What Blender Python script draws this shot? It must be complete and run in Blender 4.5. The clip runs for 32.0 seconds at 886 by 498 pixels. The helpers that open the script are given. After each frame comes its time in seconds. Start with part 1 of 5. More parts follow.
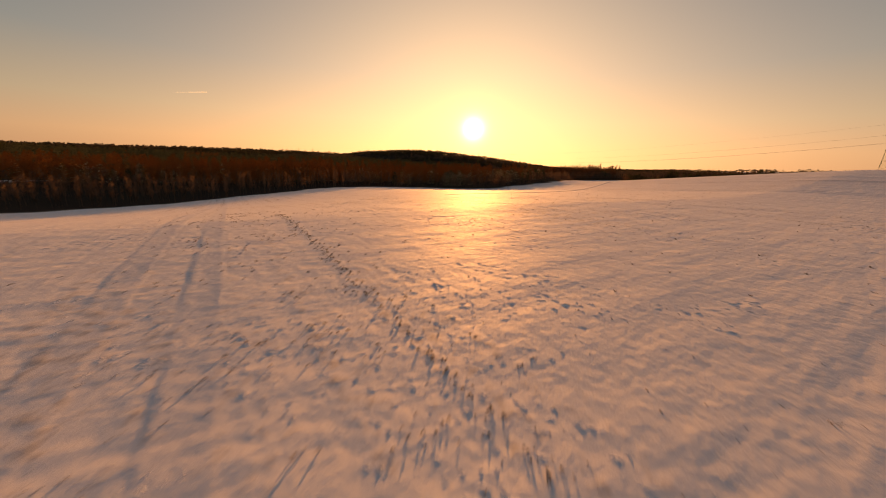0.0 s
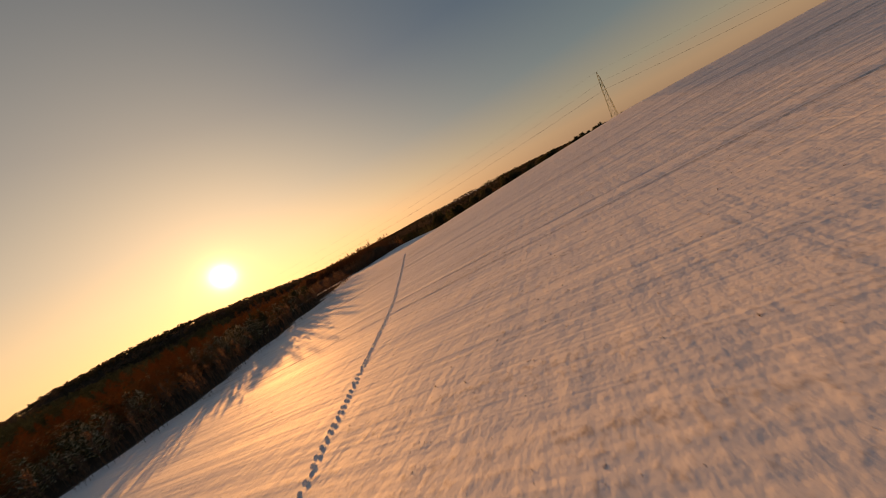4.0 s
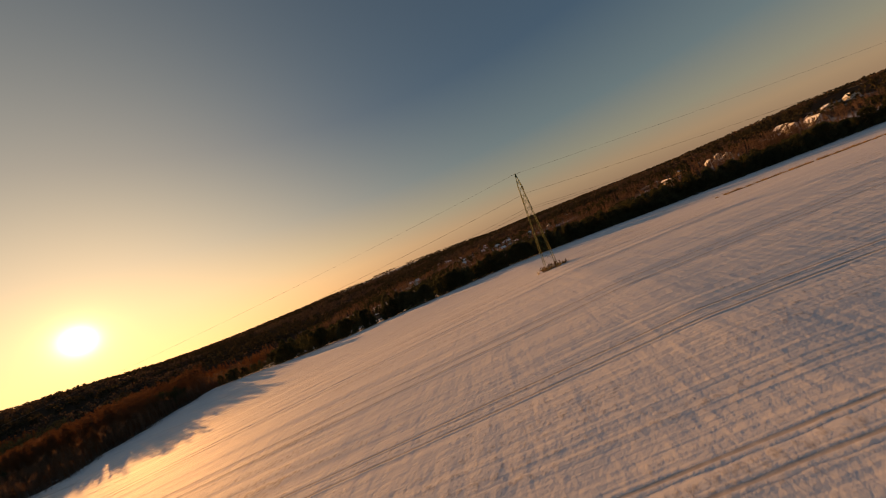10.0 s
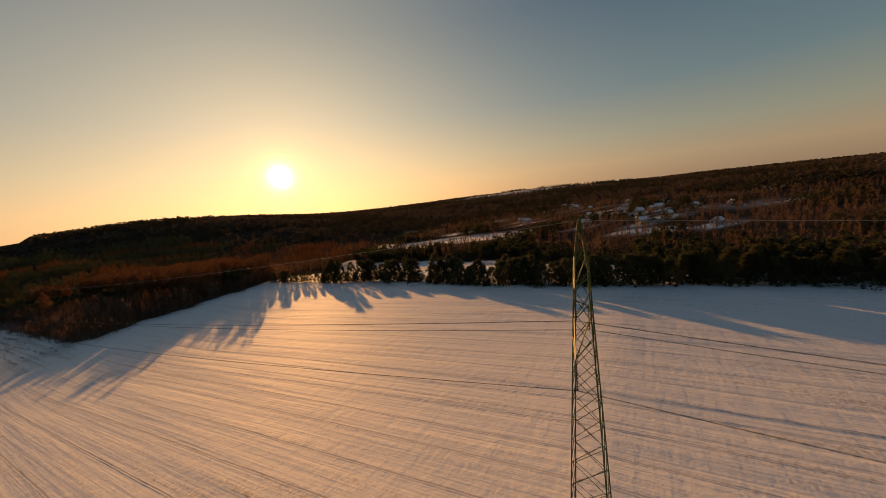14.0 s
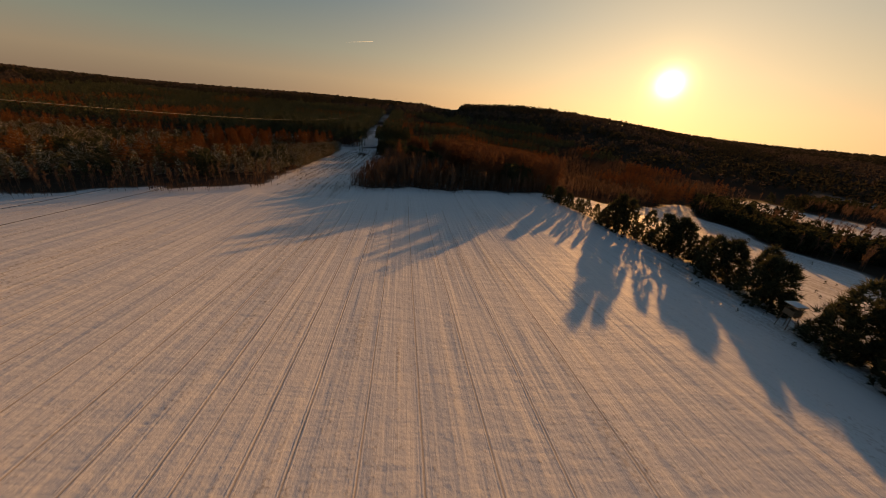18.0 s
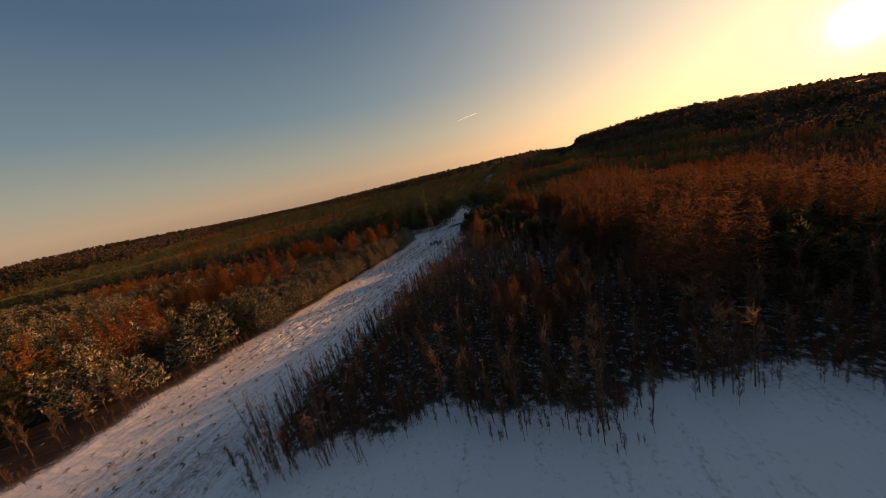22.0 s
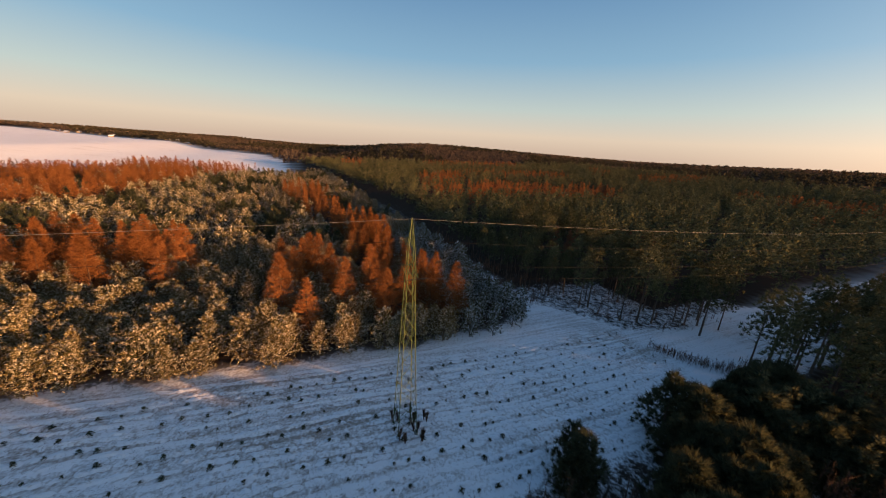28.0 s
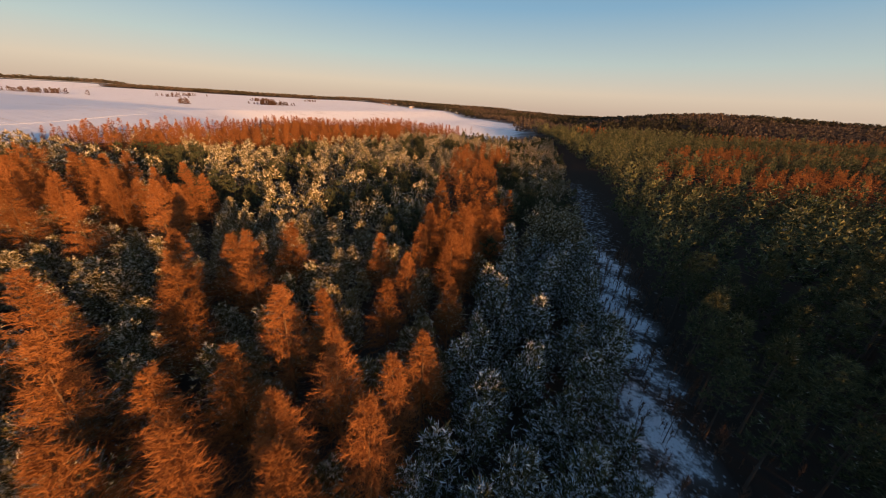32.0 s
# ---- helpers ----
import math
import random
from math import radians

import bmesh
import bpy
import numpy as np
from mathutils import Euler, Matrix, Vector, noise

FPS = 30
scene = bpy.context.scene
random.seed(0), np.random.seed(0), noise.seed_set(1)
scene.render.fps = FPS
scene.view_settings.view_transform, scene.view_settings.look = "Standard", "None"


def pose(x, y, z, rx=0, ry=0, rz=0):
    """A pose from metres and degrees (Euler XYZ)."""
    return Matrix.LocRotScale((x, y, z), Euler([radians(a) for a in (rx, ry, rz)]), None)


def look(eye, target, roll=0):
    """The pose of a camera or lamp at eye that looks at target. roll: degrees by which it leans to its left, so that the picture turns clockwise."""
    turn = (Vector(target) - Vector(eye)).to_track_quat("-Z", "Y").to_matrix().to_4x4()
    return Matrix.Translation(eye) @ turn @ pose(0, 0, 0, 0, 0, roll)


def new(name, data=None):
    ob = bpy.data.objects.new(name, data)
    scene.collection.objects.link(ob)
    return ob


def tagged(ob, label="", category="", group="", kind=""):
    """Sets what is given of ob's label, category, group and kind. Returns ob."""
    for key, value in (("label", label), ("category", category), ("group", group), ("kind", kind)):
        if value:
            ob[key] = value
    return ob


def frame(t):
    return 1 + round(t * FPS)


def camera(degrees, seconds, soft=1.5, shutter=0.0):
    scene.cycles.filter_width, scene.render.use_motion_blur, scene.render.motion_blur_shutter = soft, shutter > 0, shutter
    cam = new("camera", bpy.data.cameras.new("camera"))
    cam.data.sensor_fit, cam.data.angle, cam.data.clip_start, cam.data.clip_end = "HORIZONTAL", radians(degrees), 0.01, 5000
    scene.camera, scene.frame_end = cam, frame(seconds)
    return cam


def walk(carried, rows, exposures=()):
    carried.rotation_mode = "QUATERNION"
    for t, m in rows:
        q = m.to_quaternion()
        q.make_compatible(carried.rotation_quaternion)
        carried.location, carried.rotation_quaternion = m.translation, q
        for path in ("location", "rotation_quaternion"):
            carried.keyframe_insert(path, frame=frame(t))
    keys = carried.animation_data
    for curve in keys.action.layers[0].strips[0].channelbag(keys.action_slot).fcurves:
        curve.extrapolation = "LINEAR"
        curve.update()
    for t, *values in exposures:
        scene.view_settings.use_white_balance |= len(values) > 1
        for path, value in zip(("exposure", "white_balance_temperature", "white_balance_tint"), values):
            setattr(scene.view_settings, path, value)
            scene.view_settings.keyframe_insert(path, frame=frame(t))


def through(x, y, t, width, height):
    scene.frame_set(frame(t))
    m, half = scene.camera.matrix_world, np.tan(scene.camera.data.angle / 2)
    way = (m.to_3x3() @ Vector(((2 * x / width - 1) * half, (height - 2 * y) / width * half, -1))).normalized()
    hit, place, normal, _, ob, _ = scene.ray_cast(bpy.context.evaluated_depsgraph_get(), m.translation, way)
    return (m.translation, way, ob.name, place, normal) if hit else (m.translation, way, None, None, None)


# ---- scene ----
cam = camera(105.2, 32.0, soft=0.9, shutter=0.17)
# seconds, place, turn
PATH = [
    (0.0, -194.84, -181.97, -1.25, 75.84, -1.93, 4.66),
    (0.5, -192.37, -167.92, -1.30, 76.63, 2.48, -0.85),
    (1.0, -189.78, -153.99, -1.35, 77.53, 6.58, -6.72),
    (1.5, -186.96, -140.36, -1.39, 78.40, 10.42, -12.59),
    (2.0, -183.81, -127.18, -1.43, 79.18, 13.97, -18.00),
    (2.5, -180.29, -114.50, -1.40, 80.05, 17.61, -22.79),
    (4.5, -158.92, -74.59, 0.96, 84.80, 29.34, -37.66),
    (5.0, -152.69, -66.78, 1.95, 86.68, 31.80, -41.00),
    (5.5, -146.15, -59.68, 2.81, 88.52, 33.63, -43.96),
    (6.0, -139.12, -53.64, 3.36, 90.53, 34.39, -46.19),
    (7.0, -123.42, -45.73, 4.37, 93.93, 34.13, -48.58),
    (7.5, -115.09, -43.22, 5.38, 94.50, 32.78, -49.37),
    (8.0, -106.42, -41.66, 6.41, 94.33, 30.51, -49.37),
    (8.5, -97.75, -40.34, 7.85, 93.90, 27.76, -48.98),
    (9.0, -89.24, -39.25, 9.77, 92.89, 25.27, -48.44),
    (9.5, -80.97, -38.03, 11.57, 91.63, 23.16, -47.94),
    (10.0, -73.17, -36.73, 13.32, 90.25, 21.40, -47.68),
    (10.5, -65.96, -35.34, 15.09, 88.98, 20.19, -47.61),
    (11.0, -58.99, -33.71, 17.13, 87.87, 19.23, -47.64),
    (11.5, -51.87, -31.58, 18.96, 87.00, 18.44, -47.27),
    (12.0, -44.42, -29.14, 20.49, 86.35, 17.48, -46.06),
    (12.5, -36.99, -26.31, 21.81, 85.66, 15.81, -43.39),
    (13.0, -29.65, -23.19, 22.75, 84.98, 13.12, -38.71),
    (13.5, -22.50, -19.49, 24.32, 83.72, 9.74, -32.40),
    (14.0, -16.03, -15.38, 26.06, 81.29, 5.99, -24.80),
    (14.5, -9.99, -10.68, 27.48, 77.93, 2.54, -15.79),
    (15.0, -4.85, -5.23, 28.41, 74.09, -0.15, -5.87),
    (15.5, -0.22, 0.97, 29.04, 70.42, -1.81, 4.20),
    (17.5, 7.84, 36.28, 22.35, 66.38, -5.68, 28.74),
    (18.0, 4.58, 46.92, 20.29, 67.37, -5.18, 30.80),
    (18.5, 0.36, 58.06, 18.90, 68.63, -3.79, 32.64),
    (19.0, -4.65, 70.01, 17.53, 69.99, -1.72, 34.89),
    (19.5, -10.62, 82.42, 16.49, 71.11, 0.73, 37.33),
    (20.0, -17.32, 95.14, 15.63, 72.32, 3.43, 39.98),
    (20.5, -24.63, 107.69, 15.06, 73.65, 5.81, 42.47),
    (21.0, -32.07, 120.21, 14.59, 75.10, 8.27, 44.88),
    (21.5, -39.66, 132.59, 14.61, 76.36, 10.46, 47.03),
    (22.0, -47.10, 145.09, 14.58, 77.62, 12.52, 49.26),
    (22.5, -54.34, 157.32, 14.88, 78.45, 14.23, 51.73),
    (23.0, -61.73, 169.49, 15.43, 78.88, 15.54, 54.11),
    (23.5, -69.45, 181.55, 16.03, 79.00, 16.23, 56.63),
    (24.0, -77.09, 193.39, 16.42, 78.84, 16.17, 59.67),
    (24.5, -84.59, 205.02, 16.44, 78.64, 15.15, 63.43),
    (25.0, -92.52, 216.15, 16.44, 78.51, 13.11, 67.96),
    (25.5, -100.75, 226.62, 16.40, 78.36, 10.63, 73.27),
    (27.5, -138.85, 258.01, 19.26, 74.47, -1.75, 97.85),
    (28.0, -148.51, 262.66, 19.83, 73.51, -3.47, 103.89),
    (28.5, -157.86, 265.96, 20.27, 72.43, -4.51, 109.59),
    (29.0, -167.13, 268.33, 20.39, 71.34, -5.08, 115.31),
    (29.5, -176.33, 269.32, 19.86, 70.38, -5.42, 120.96),
    (30.0, -185.43, 269.36, 18.83, 69.46, -5.65, 126.67),
    (30.5, -194.72, 268.25, 17.41, 68.68, -5.61, 132.06),
    (31.0, -203.84, 265.82, 15.85, 67.86, -5.24, 136.92),
    (31.5, -212.74, 262.77, 14.49, 67.25, -4.52, 141.01),
    (32.0, -221.33, 258.94, 12.99, 66.94, -3.35, 144.44),
]
EXPOSURES = [(0.0, 0.96, 12800, 27), (2.0, 0.82, 11200, 21), (6.0, 0.62, 9800, 16), (13.0, 0.62, 8800, 8), (15.0, 0.62, 8500, 6), (17.5, 0.42, 8000, 4), (20.0, 0.9, 8900, 13), (21.0, 1.0, 8600, 13), (22.0, 1.0, 8400, 14), (23.0, 1.34, 8200, 15), (25.0, 1.6, 7500, 11), (28.0, 1.82, 6450, 7), (32.0, 1.72, 6400, 6)]
walk(cam, [(r[0], pose(*r[1:])) for r in PATH], EXPOSURES)

# ---- world and sun ----
SUN_EL = radians(5.5)
TO_SUN = Vector((0, math.cos(SUN_EL), math.sin(SUN_EL)))
world = bpy.data.worlds.new("winter_sky")
scene.world = world
world.use_nodes = True
wn, wl = world.node_tree.nodes, world.node_tree.links
wn.clear()
w_out = wn.new("ShaderNodeOutputWorld")
w_bg = wn.new("ShaderNodeBackground")
sky = wn.new("ShaderNodeTexSky")
sky.sky_type = "NISHITA"
sky.sun_disc = False
sky.sun_elevation = SUN_EL
sky.sun_rotation = 0.0
sky.air_density, sky.dust_density, sky.ozone_density = 1.0, 0.3, 2.5


def w_math(op, a, b=None):
    m = wn.new("ShaderNodeMath")
    m.operation = op
    m.use_clamp = op == "MAXIMUM"
    for sock, v in zip(m.inputs, (a, b)):
        if v is None:
            continue
        if isinstance(v, (int, float)):
            sock.default_value = v
        else:
            wl.new(v, sock)
    return m.outputs[0]


def w_add(a, b, fac=1.0):
    m = wn.new("ShaderNodeMix")
    m.data_type, m.blend_type = "RGBA", "ADD"
    for sock, v in ((m.inputs[0], fac), (m.inputs[6], a), (m.inputs[7], b)):
        if isinstance(v, (int, float)):
            sock.default_value = v
        elif isinstance(v, tuple):
            sock.default_value = (*v, 1)
        else:
            wl.new(v, sock)
    return m.outputs[2]


w_dir = wn.new("ShaderNodeTexCoord").outputs["Generated"]
w_sep = wn.new("ShaderNodeSeparateXYZ")
wl.new(w_dir, w_sep.inputs[0])
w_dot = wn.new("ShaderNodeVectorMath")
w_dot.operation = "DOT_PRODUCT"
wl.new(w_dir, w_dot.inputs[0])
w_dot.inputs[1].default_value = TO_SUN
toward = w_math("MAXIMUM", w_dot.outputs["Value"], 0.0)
# the evening haze by height over the horizon, away from the sun
w_ramp = wn.new("ShaderNodeValToRGB")
stops = [(0.0, (0.165, 0.120, 0.098)), (0.045, (0.205, 0.157, 0.122)), (0.11, (0.148, 0.160, 0.150)), (0.22, (0.070, 0.115, 0.157)), (0.42, (0.028, 0.061, 0.116)), (0.7, (0.022, 0.045, 0.088)), (1.0, (0.018, 0.037, 0.075))]
while len(w_ramp.color_ramp.elements) < len(stops):
    w_ramp.color_ramp.elements.new(0.5)
for el, (p, c) in zip(w_ramp.color_ramp.elements, stops):
    el.position, el.color = p, (*c, 1)
wl.new(w_sep.outputs["Z"], w_ramp.inputs[0])
w_col = w_add(w_ramp.outputs[0], sky.outputs[0], 0.006)
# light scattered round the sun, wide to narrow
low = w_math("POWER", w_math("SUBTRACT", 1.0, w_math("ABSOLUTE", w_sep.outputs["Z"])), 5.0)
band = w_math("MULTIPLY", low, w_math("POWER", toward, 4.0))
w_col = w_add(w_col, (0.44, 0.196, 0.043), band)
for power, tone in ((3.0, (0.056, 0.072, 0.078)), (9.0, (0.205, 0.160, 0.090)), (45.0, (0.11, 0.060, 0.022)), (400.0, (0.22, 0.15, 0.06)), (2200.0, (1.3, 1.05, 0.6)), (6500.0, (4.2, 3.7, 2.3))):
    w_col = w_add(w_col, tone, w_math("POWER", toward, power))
w_bg.inputs["Strength"].default_value = 1.0
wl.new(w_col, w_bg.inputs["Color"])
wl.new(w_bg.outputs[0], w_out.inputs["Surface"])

sun = bpy.data.lights.new("sun", "SUN")
sun.energy, sun.angle, sun.color = 3.55, radians(0.6), (1.0, 0.485, 0.18)
sun_ob = new("sun", sun)
sun_ob.matrix_world = look(TO_SUN * 900, (0, 0, 0))


# ---- materials ----
def material(name, base, rough=0.9, metal=0.0, gloss=0.25):
    m = bpy.data.materials.new(name)
    m.use_nodes = True
    b = m.node_tree.nodes["Principled BSDF"]
    b.inputs["Base Color"].default_value = (*base, 1)
    b.inputs["Roughness"].default_value = rough
    b.inputs["Metallic"].default_value = metal
    b.inputs["Specular IOR Level"].default_value = gloss
    return m, m.node_tree.nodes, m.node_tree.links, b


def ramp(nodes, stops):
    r = nodes.new("ShaderNodeValToRGB")
    e = r.color_ramp.elements
    while len(e) < len(stops):
        e.new(0.5)
    for el, (p, c) in zip(e, stops):
        el.position, el.color = p, (*c, 1)
    return r


def noise_node(nodes, links, scale, detail=4.0, vec=None, rough=0.55):
    n = nodes.new("ShaderNodeTexNoise")
    n.inputs["Scale"].default_value, n.inputs["Detail"].default_value, n.inputs["Roughness"].default_value = scale, detail, rough
    if vec is not None:
        links.new(vec, n.inputs["Vector"])
    return n


def mixed(nodes, links, fac, a, b):
    m = nodes.new("ShaderNodeMix")
    m.data_type = "RGBA"
    for sock, v in ((m.inputs[0], fac), (m.inputs[6], a), (m.inputs[7], b)):
        if isinstance(v, (tuple, float, int)):
            sock.default_value = (*v, 1) if isinstance(v, tuple) else v
        else:
            links.new(v, sock)
    return m.outputs[2]


ROW_AZ = radians(36.7)          # the furrows run along the power line


def ground_material(name):
    """Wind-packed snow with furrows; the attribute cover brings the litter of the woods and painted shade under its
    trees, clear the rough grass of the clearing, crust the glazed snow of the first field.
    """
    snow, soil, leaves = (0.82, 0.82, 0.84), (0.22, 0.165, 0.12), (0.055, 0.040, 0.030)
    m, n, l, b = material(name, snow, 0.75)
    geo = n.new("ShaderNodeNewGeometry")
    turn = n.new("ShaderNodeMapping")
    turn.inputs["Rotation"].default_value = (0, 0, -ROW_AZ)
    l.new(geo.outputs["Position"], turn.inputs["Vector"])

    def drawn(across, along, detail):
        mp = n.new("ShaderNodeMapping")
        mp.inputs["Scale"].default_value = (across, along, 0.2)
        l.new(turn.outputs[0], mp.inputs["Vector"])
        return noise_node(n, l, 1.0, detail, mp.outputs[0]).outputs["Fac"]

    def calc(op, a, c, d=None):
        q = n.new("ShaderNodeMath")
        q.operation = op
        for sock, v in zip(q.inputs, (a, c, d)):
            if isinstance(v, (int, float)):
                sock.default_value = v
            elif v is not None:
                l.new(v, sock)
        return q.outputs[0]

    def given(attribute):
        a = n.new("ShaderNodeAttribute")
        a.attribute_name = attribute
        return a.outputs["Fac"]

    cover, clear, deep, tilled = given("cover"), given("clear"), given("deep"), given("tilled")
    open_field = calc("SUBTRACT", 1.0, calc("MAXIMUM", cover, clear))
    furrow = drawn(1.0, 0.022, 2.5)
    lane = drawn(0.20, 0.010, 1.5)
    drift = drawn(0.10, 0.5, 3.0)
    lumps = noise_node(n, l, 2.4, 5.0, geo.outputs["Position"], 0.68).outputs["Fac"]
    clods = noise_node(n, l, 0.8, 4.0, geo.outputs["Position"], 0.6).outputs["Fac"]
    broad = noise_node(n, l, 0.035, 3.0, geo.outputs["Position"]).outputs["Fac"]
    tone = mixed(n, l, broad, tuple(c * 0.9 for c in snow), snow)
    # soil and stubble that show through the snow
    show = calc("MULTIPLY_ADD", furrow, 0.34, calc("MULTIPLY_ADD", lumps, 0.62, calc("MULTIPLY_ADD", broad, 0.35, calc("MULTIPLY", clear, 0.10))))
    cut = ramp(n, [(0.70, (0, 0, 0)), (0.90, (0.85, 0.85, 0.85))])
    l.new(show, cut.inputs[0])
    tone = mixed(n, l, cut.outputs[0], tone, soil)
    # litter of the woods, its dark tone also tree shade, with snow left in patches
    wob = calc("ADD", calc("MULTIPLY_ADD", lumps, 0.5, calc("MULTIPLY", clods, 0.6)), calc("MULTIPLY_ADD", deep, 0.6, calc("MULTIPLY", cover, 0.62)))
    edge = ramp(n, [(0.53, (0, 0, 0)), (0.62, (1, 1, 1))])
    l.new(calc("MULTIPLY", wob, 0.5), edge.inputs[0])
    l.new(mixed(n, l, calc("MULTIPLY", edge.outputs[0], cover), tone, leaves), b.inputs["Base Color"])
    l.new(calc("MULTIPLY", calc("SUBTRACT", 1.0, cover), calc("MULTIPLY_ADD", given("crust"), 0.42, 0.2)), b.inputs["Specular IOR Level"])
    fine = drawn(3.2, 0.07, 4.0)
    rows = calc("MULTIPLY", calc("MULTIPLY_ADD", furrow, 1.0, calc("MULTIPLY_ADD", fine, 0.24, calc("MULTIPLY", lane, 3.4))), calc("MULTIPLY_ADD", open_field, 0.9, 0.1))
    rows = calc("MULTIPLY", rows, tilled)
    rough_part = calc("MULTIPLY_ADD", tilled, -0.1, 1.1)
    height = calc("ADD", rows, calc("MULTIPLY", rough_part, calc("MULTIPLY_ADD", drift, 0.9, calc("MULTIPLY_ADD", clods, 0.5, calc("MULTIPLY", lumps, 0.26)))))
    bump = n.new("ShaderNodeBump")
    bump.inputs["Strength"].default_value = 0.52
    bump.inputs["Distance"].default_value = 0.22
    l.new(height, bump.inputs["Height"])
    l.new(bump.outputs[0], b.inputs["Normal"])
    # coarse, untilled snow throws light back towards the sun
    l.new(calc("MULTIPLY", calc("SUBTRACT", 1.0, given("crust")), calc("MULTIPLY_ADD", tilled, -0.14, 0.14)), b.inputs["Diffuse Roughness"])
    return m


def plant_material(name, a, c, frost=None, share=0.0, rough=0.85, through=0.0):
    m, n, l, b = material(name, a, rough, 0.0, 0.0)
    geo = n.new("ShaderNodeNewGeometry")
    info = n.new("ShaderNodeObjectInfo")
    patchy = n.new("ShaderNodeMath")
    patchy.operation = "MULTIPLY_ADD"
    l.new(noise_node(n, l, 0.09, 2.0, geo.outputs["Position"]).outputs["Fac"], patchy.inputs[0])
    patchy.inputs[1].default_value = 1.1
    blend = n.new("ShaderNodeMath")
    blend.operation = "MULTIPLY_ADD"
    blend.use_clamp = True
    l.new(geo.outputs["Random Per Island"], blend.inputs[0])
    blend.inputs[1].default_value = 0.9
    l.new(patchy.outputs[0], blend.inputs[2])
    patchy.inputs[2].default_value = -0.5
    col = mixed(n, l, blend.outputs[0], a, c)
    hue = n.new("ShaderNodeHueSaturation")
    val = n.new("ShaderNodeMapRange")
    val.inputs["To Min"].default_value, val.inputs["To Max"].default_value = 0.75, 1.25
    l.new(info.outputs["Random"], val.inputs["Value"])
    l.new(val.outputs[0], hue.inputs["Value"])
    l.new(col, hue.inputs["Color"])
    col = hue.outputs[0]
    if frost:
        grain = noise_node(n, l, 1.7, 3.0, geo.outputs["Position"], 0.7)
        pick = n.new("ShaderNodeMath")
        pick.operation = "MULTIPLY_ADD"
        l.new(geo.outputs["Random Per Island"], pick.inputs[0])
        pick.inputs[1].default_value = 0.25
        l.new(grain.outputs["Fac"], pick.inputs[2])
        cut = ramp(n, [(1.0 - share, (0, 0, 0)), (min(1.0, 1.12 - share), (1, 1, 1))])
        l.new(pick.outputs[0], cut.inputs[0])
        col = mixed(n, l, cut.outputs[0], col, frost)
    l.new(col, b.inputs["Base Color"])
    if through:
        thin = n.new("ShaderNodeBsdfTranslucent")
        l.new(col, thin.inputs["Color"])
        both = n.new("ShaderNodeMixShader")
        both.inputs[0].default_value = through
        l.new(b.outputs[0], both.inputs[1])
        l.new(thin.outputs[0], both.inputs[2])
        l.new(both.outputs[0], n["Material Output"].inputs["Surface"])
    return m


SNOW = ground_material("snowy_ground")
LARCH_BARK = plant_material("larch_bark", (0.10, 0.058, 0.034), (0.18, 0.105, 0.060))
BARK = plant_material("bark", (0.09, 0.065, 0.05), (0.14, 0.10, 0.075))
LARCH = plant_material("larch_twigs", (0.165, 0.064, 0.022), (0.31, 0.128, 0.046), through=0.1)
PINE = plant_material("pine_needles", (0.030, 0.041, 0.026), (0.122, 0.116, 0.060), through=0.4)
# frosted tall pines; pale needle tones and patches also paint sunlit crown tips
TALLPINE = plant_material("sun_tipped_pine_needles", (0.026, 0.040, 0.023), (0.180, 0.162, 0.076), (0.60, 0.55, 0.45), 0.19, through=0.08)
# frosted needles; the gold of needles and frost is evening sun put into colour
FROST = plant_material("sun_toned_frosted_needles", (0.036, 0.045, 0.020), (0.25, 0.170, 0.064), (0.74, 0.66, 0.53), 0.35, through=0.08)
SNOWY = plant_material("snowy_needles", (0.045, 0.056, 0.028), (0.170, 0.145, 0.070), (0.74, 0.77, 0.82), 0.36, through=0.1)
BROWN = plant_material("bare_twigs", (0.085, 0.058, 0.044), (0.190, 0.118, 0.080), through=0.4)
# larch twigs again, duller and darker: backlit shade put into the colour
LARCH_SHADED = plant_material("shaded_larch_twigs", (0.115, 0.058, 0.034), (0.230, 0.115, 0.062), through=0.32)
RUST = plant_material("withered_leaves", (0.105, 0.048, 0.026), (0.20, 0.085, 0.040), through=0.3)
# woods on the hills: brown haze put into flatter, lifted tones
HAZEPINE = plant_material("hazed_conifers", (0.050, 0.050, 0.036), (0.105, 0.088, 0.056), through=0.3)
HAZEBARE = plant_material("hazed_bare_wood", (0.070, 0.056, 0.046), (0.135, 0.098, 0.074), through=0.3)
DRYGRASS = plant_material("dry_grass", (0.25, 0.17, 0.08), (0.40, 0.28, 0.13))


def plain(name, base, rough=0.7, metal=0.0, scale=6.0, spread=0.2):
    m, n, l, b = material(name, base, rough, metal)
    geo = n.new("ShaderNodeNewGeometry")
    g = noise_node(n, l, scale, 4.0, geo.outputs["Position"])
    lo, hi = tuple(c * (1 - spread) for c in base), tuple(min(1, c * (1 + spread)) for c in base)
    l.new(mixed(n, l, g.outputs["Fac"], lo, hi), b.inputs["Base Color"])
    return m


STEEL = plain("green_painted_steel", (0.066, 0.095, 0.028), 0.55, 0.0, 2.0, 0.4)
# nearly black, far darker than the earth wire
CONDUCTOR = plain("dark_conductor", (0.012, 0.011, 0.010), 0.95, 0.0)
CABLE = plain("aluminium_cable", (0.22, 0.21, 0.20), 0.6, 0.0)
GLASSY = plain("insulator_glaze", (0.055, 0.048, 0.038), 0.3)
PLASTER = plain("cream_plaster", (0.50, 0.38, 0.25), 0.85, 0.0, 1.5, 0.15)
PLASTER_W = plain("white_plaster", (0.52, 0.48, 0.43), 0.85, 0.0, 1.5, 0.15)
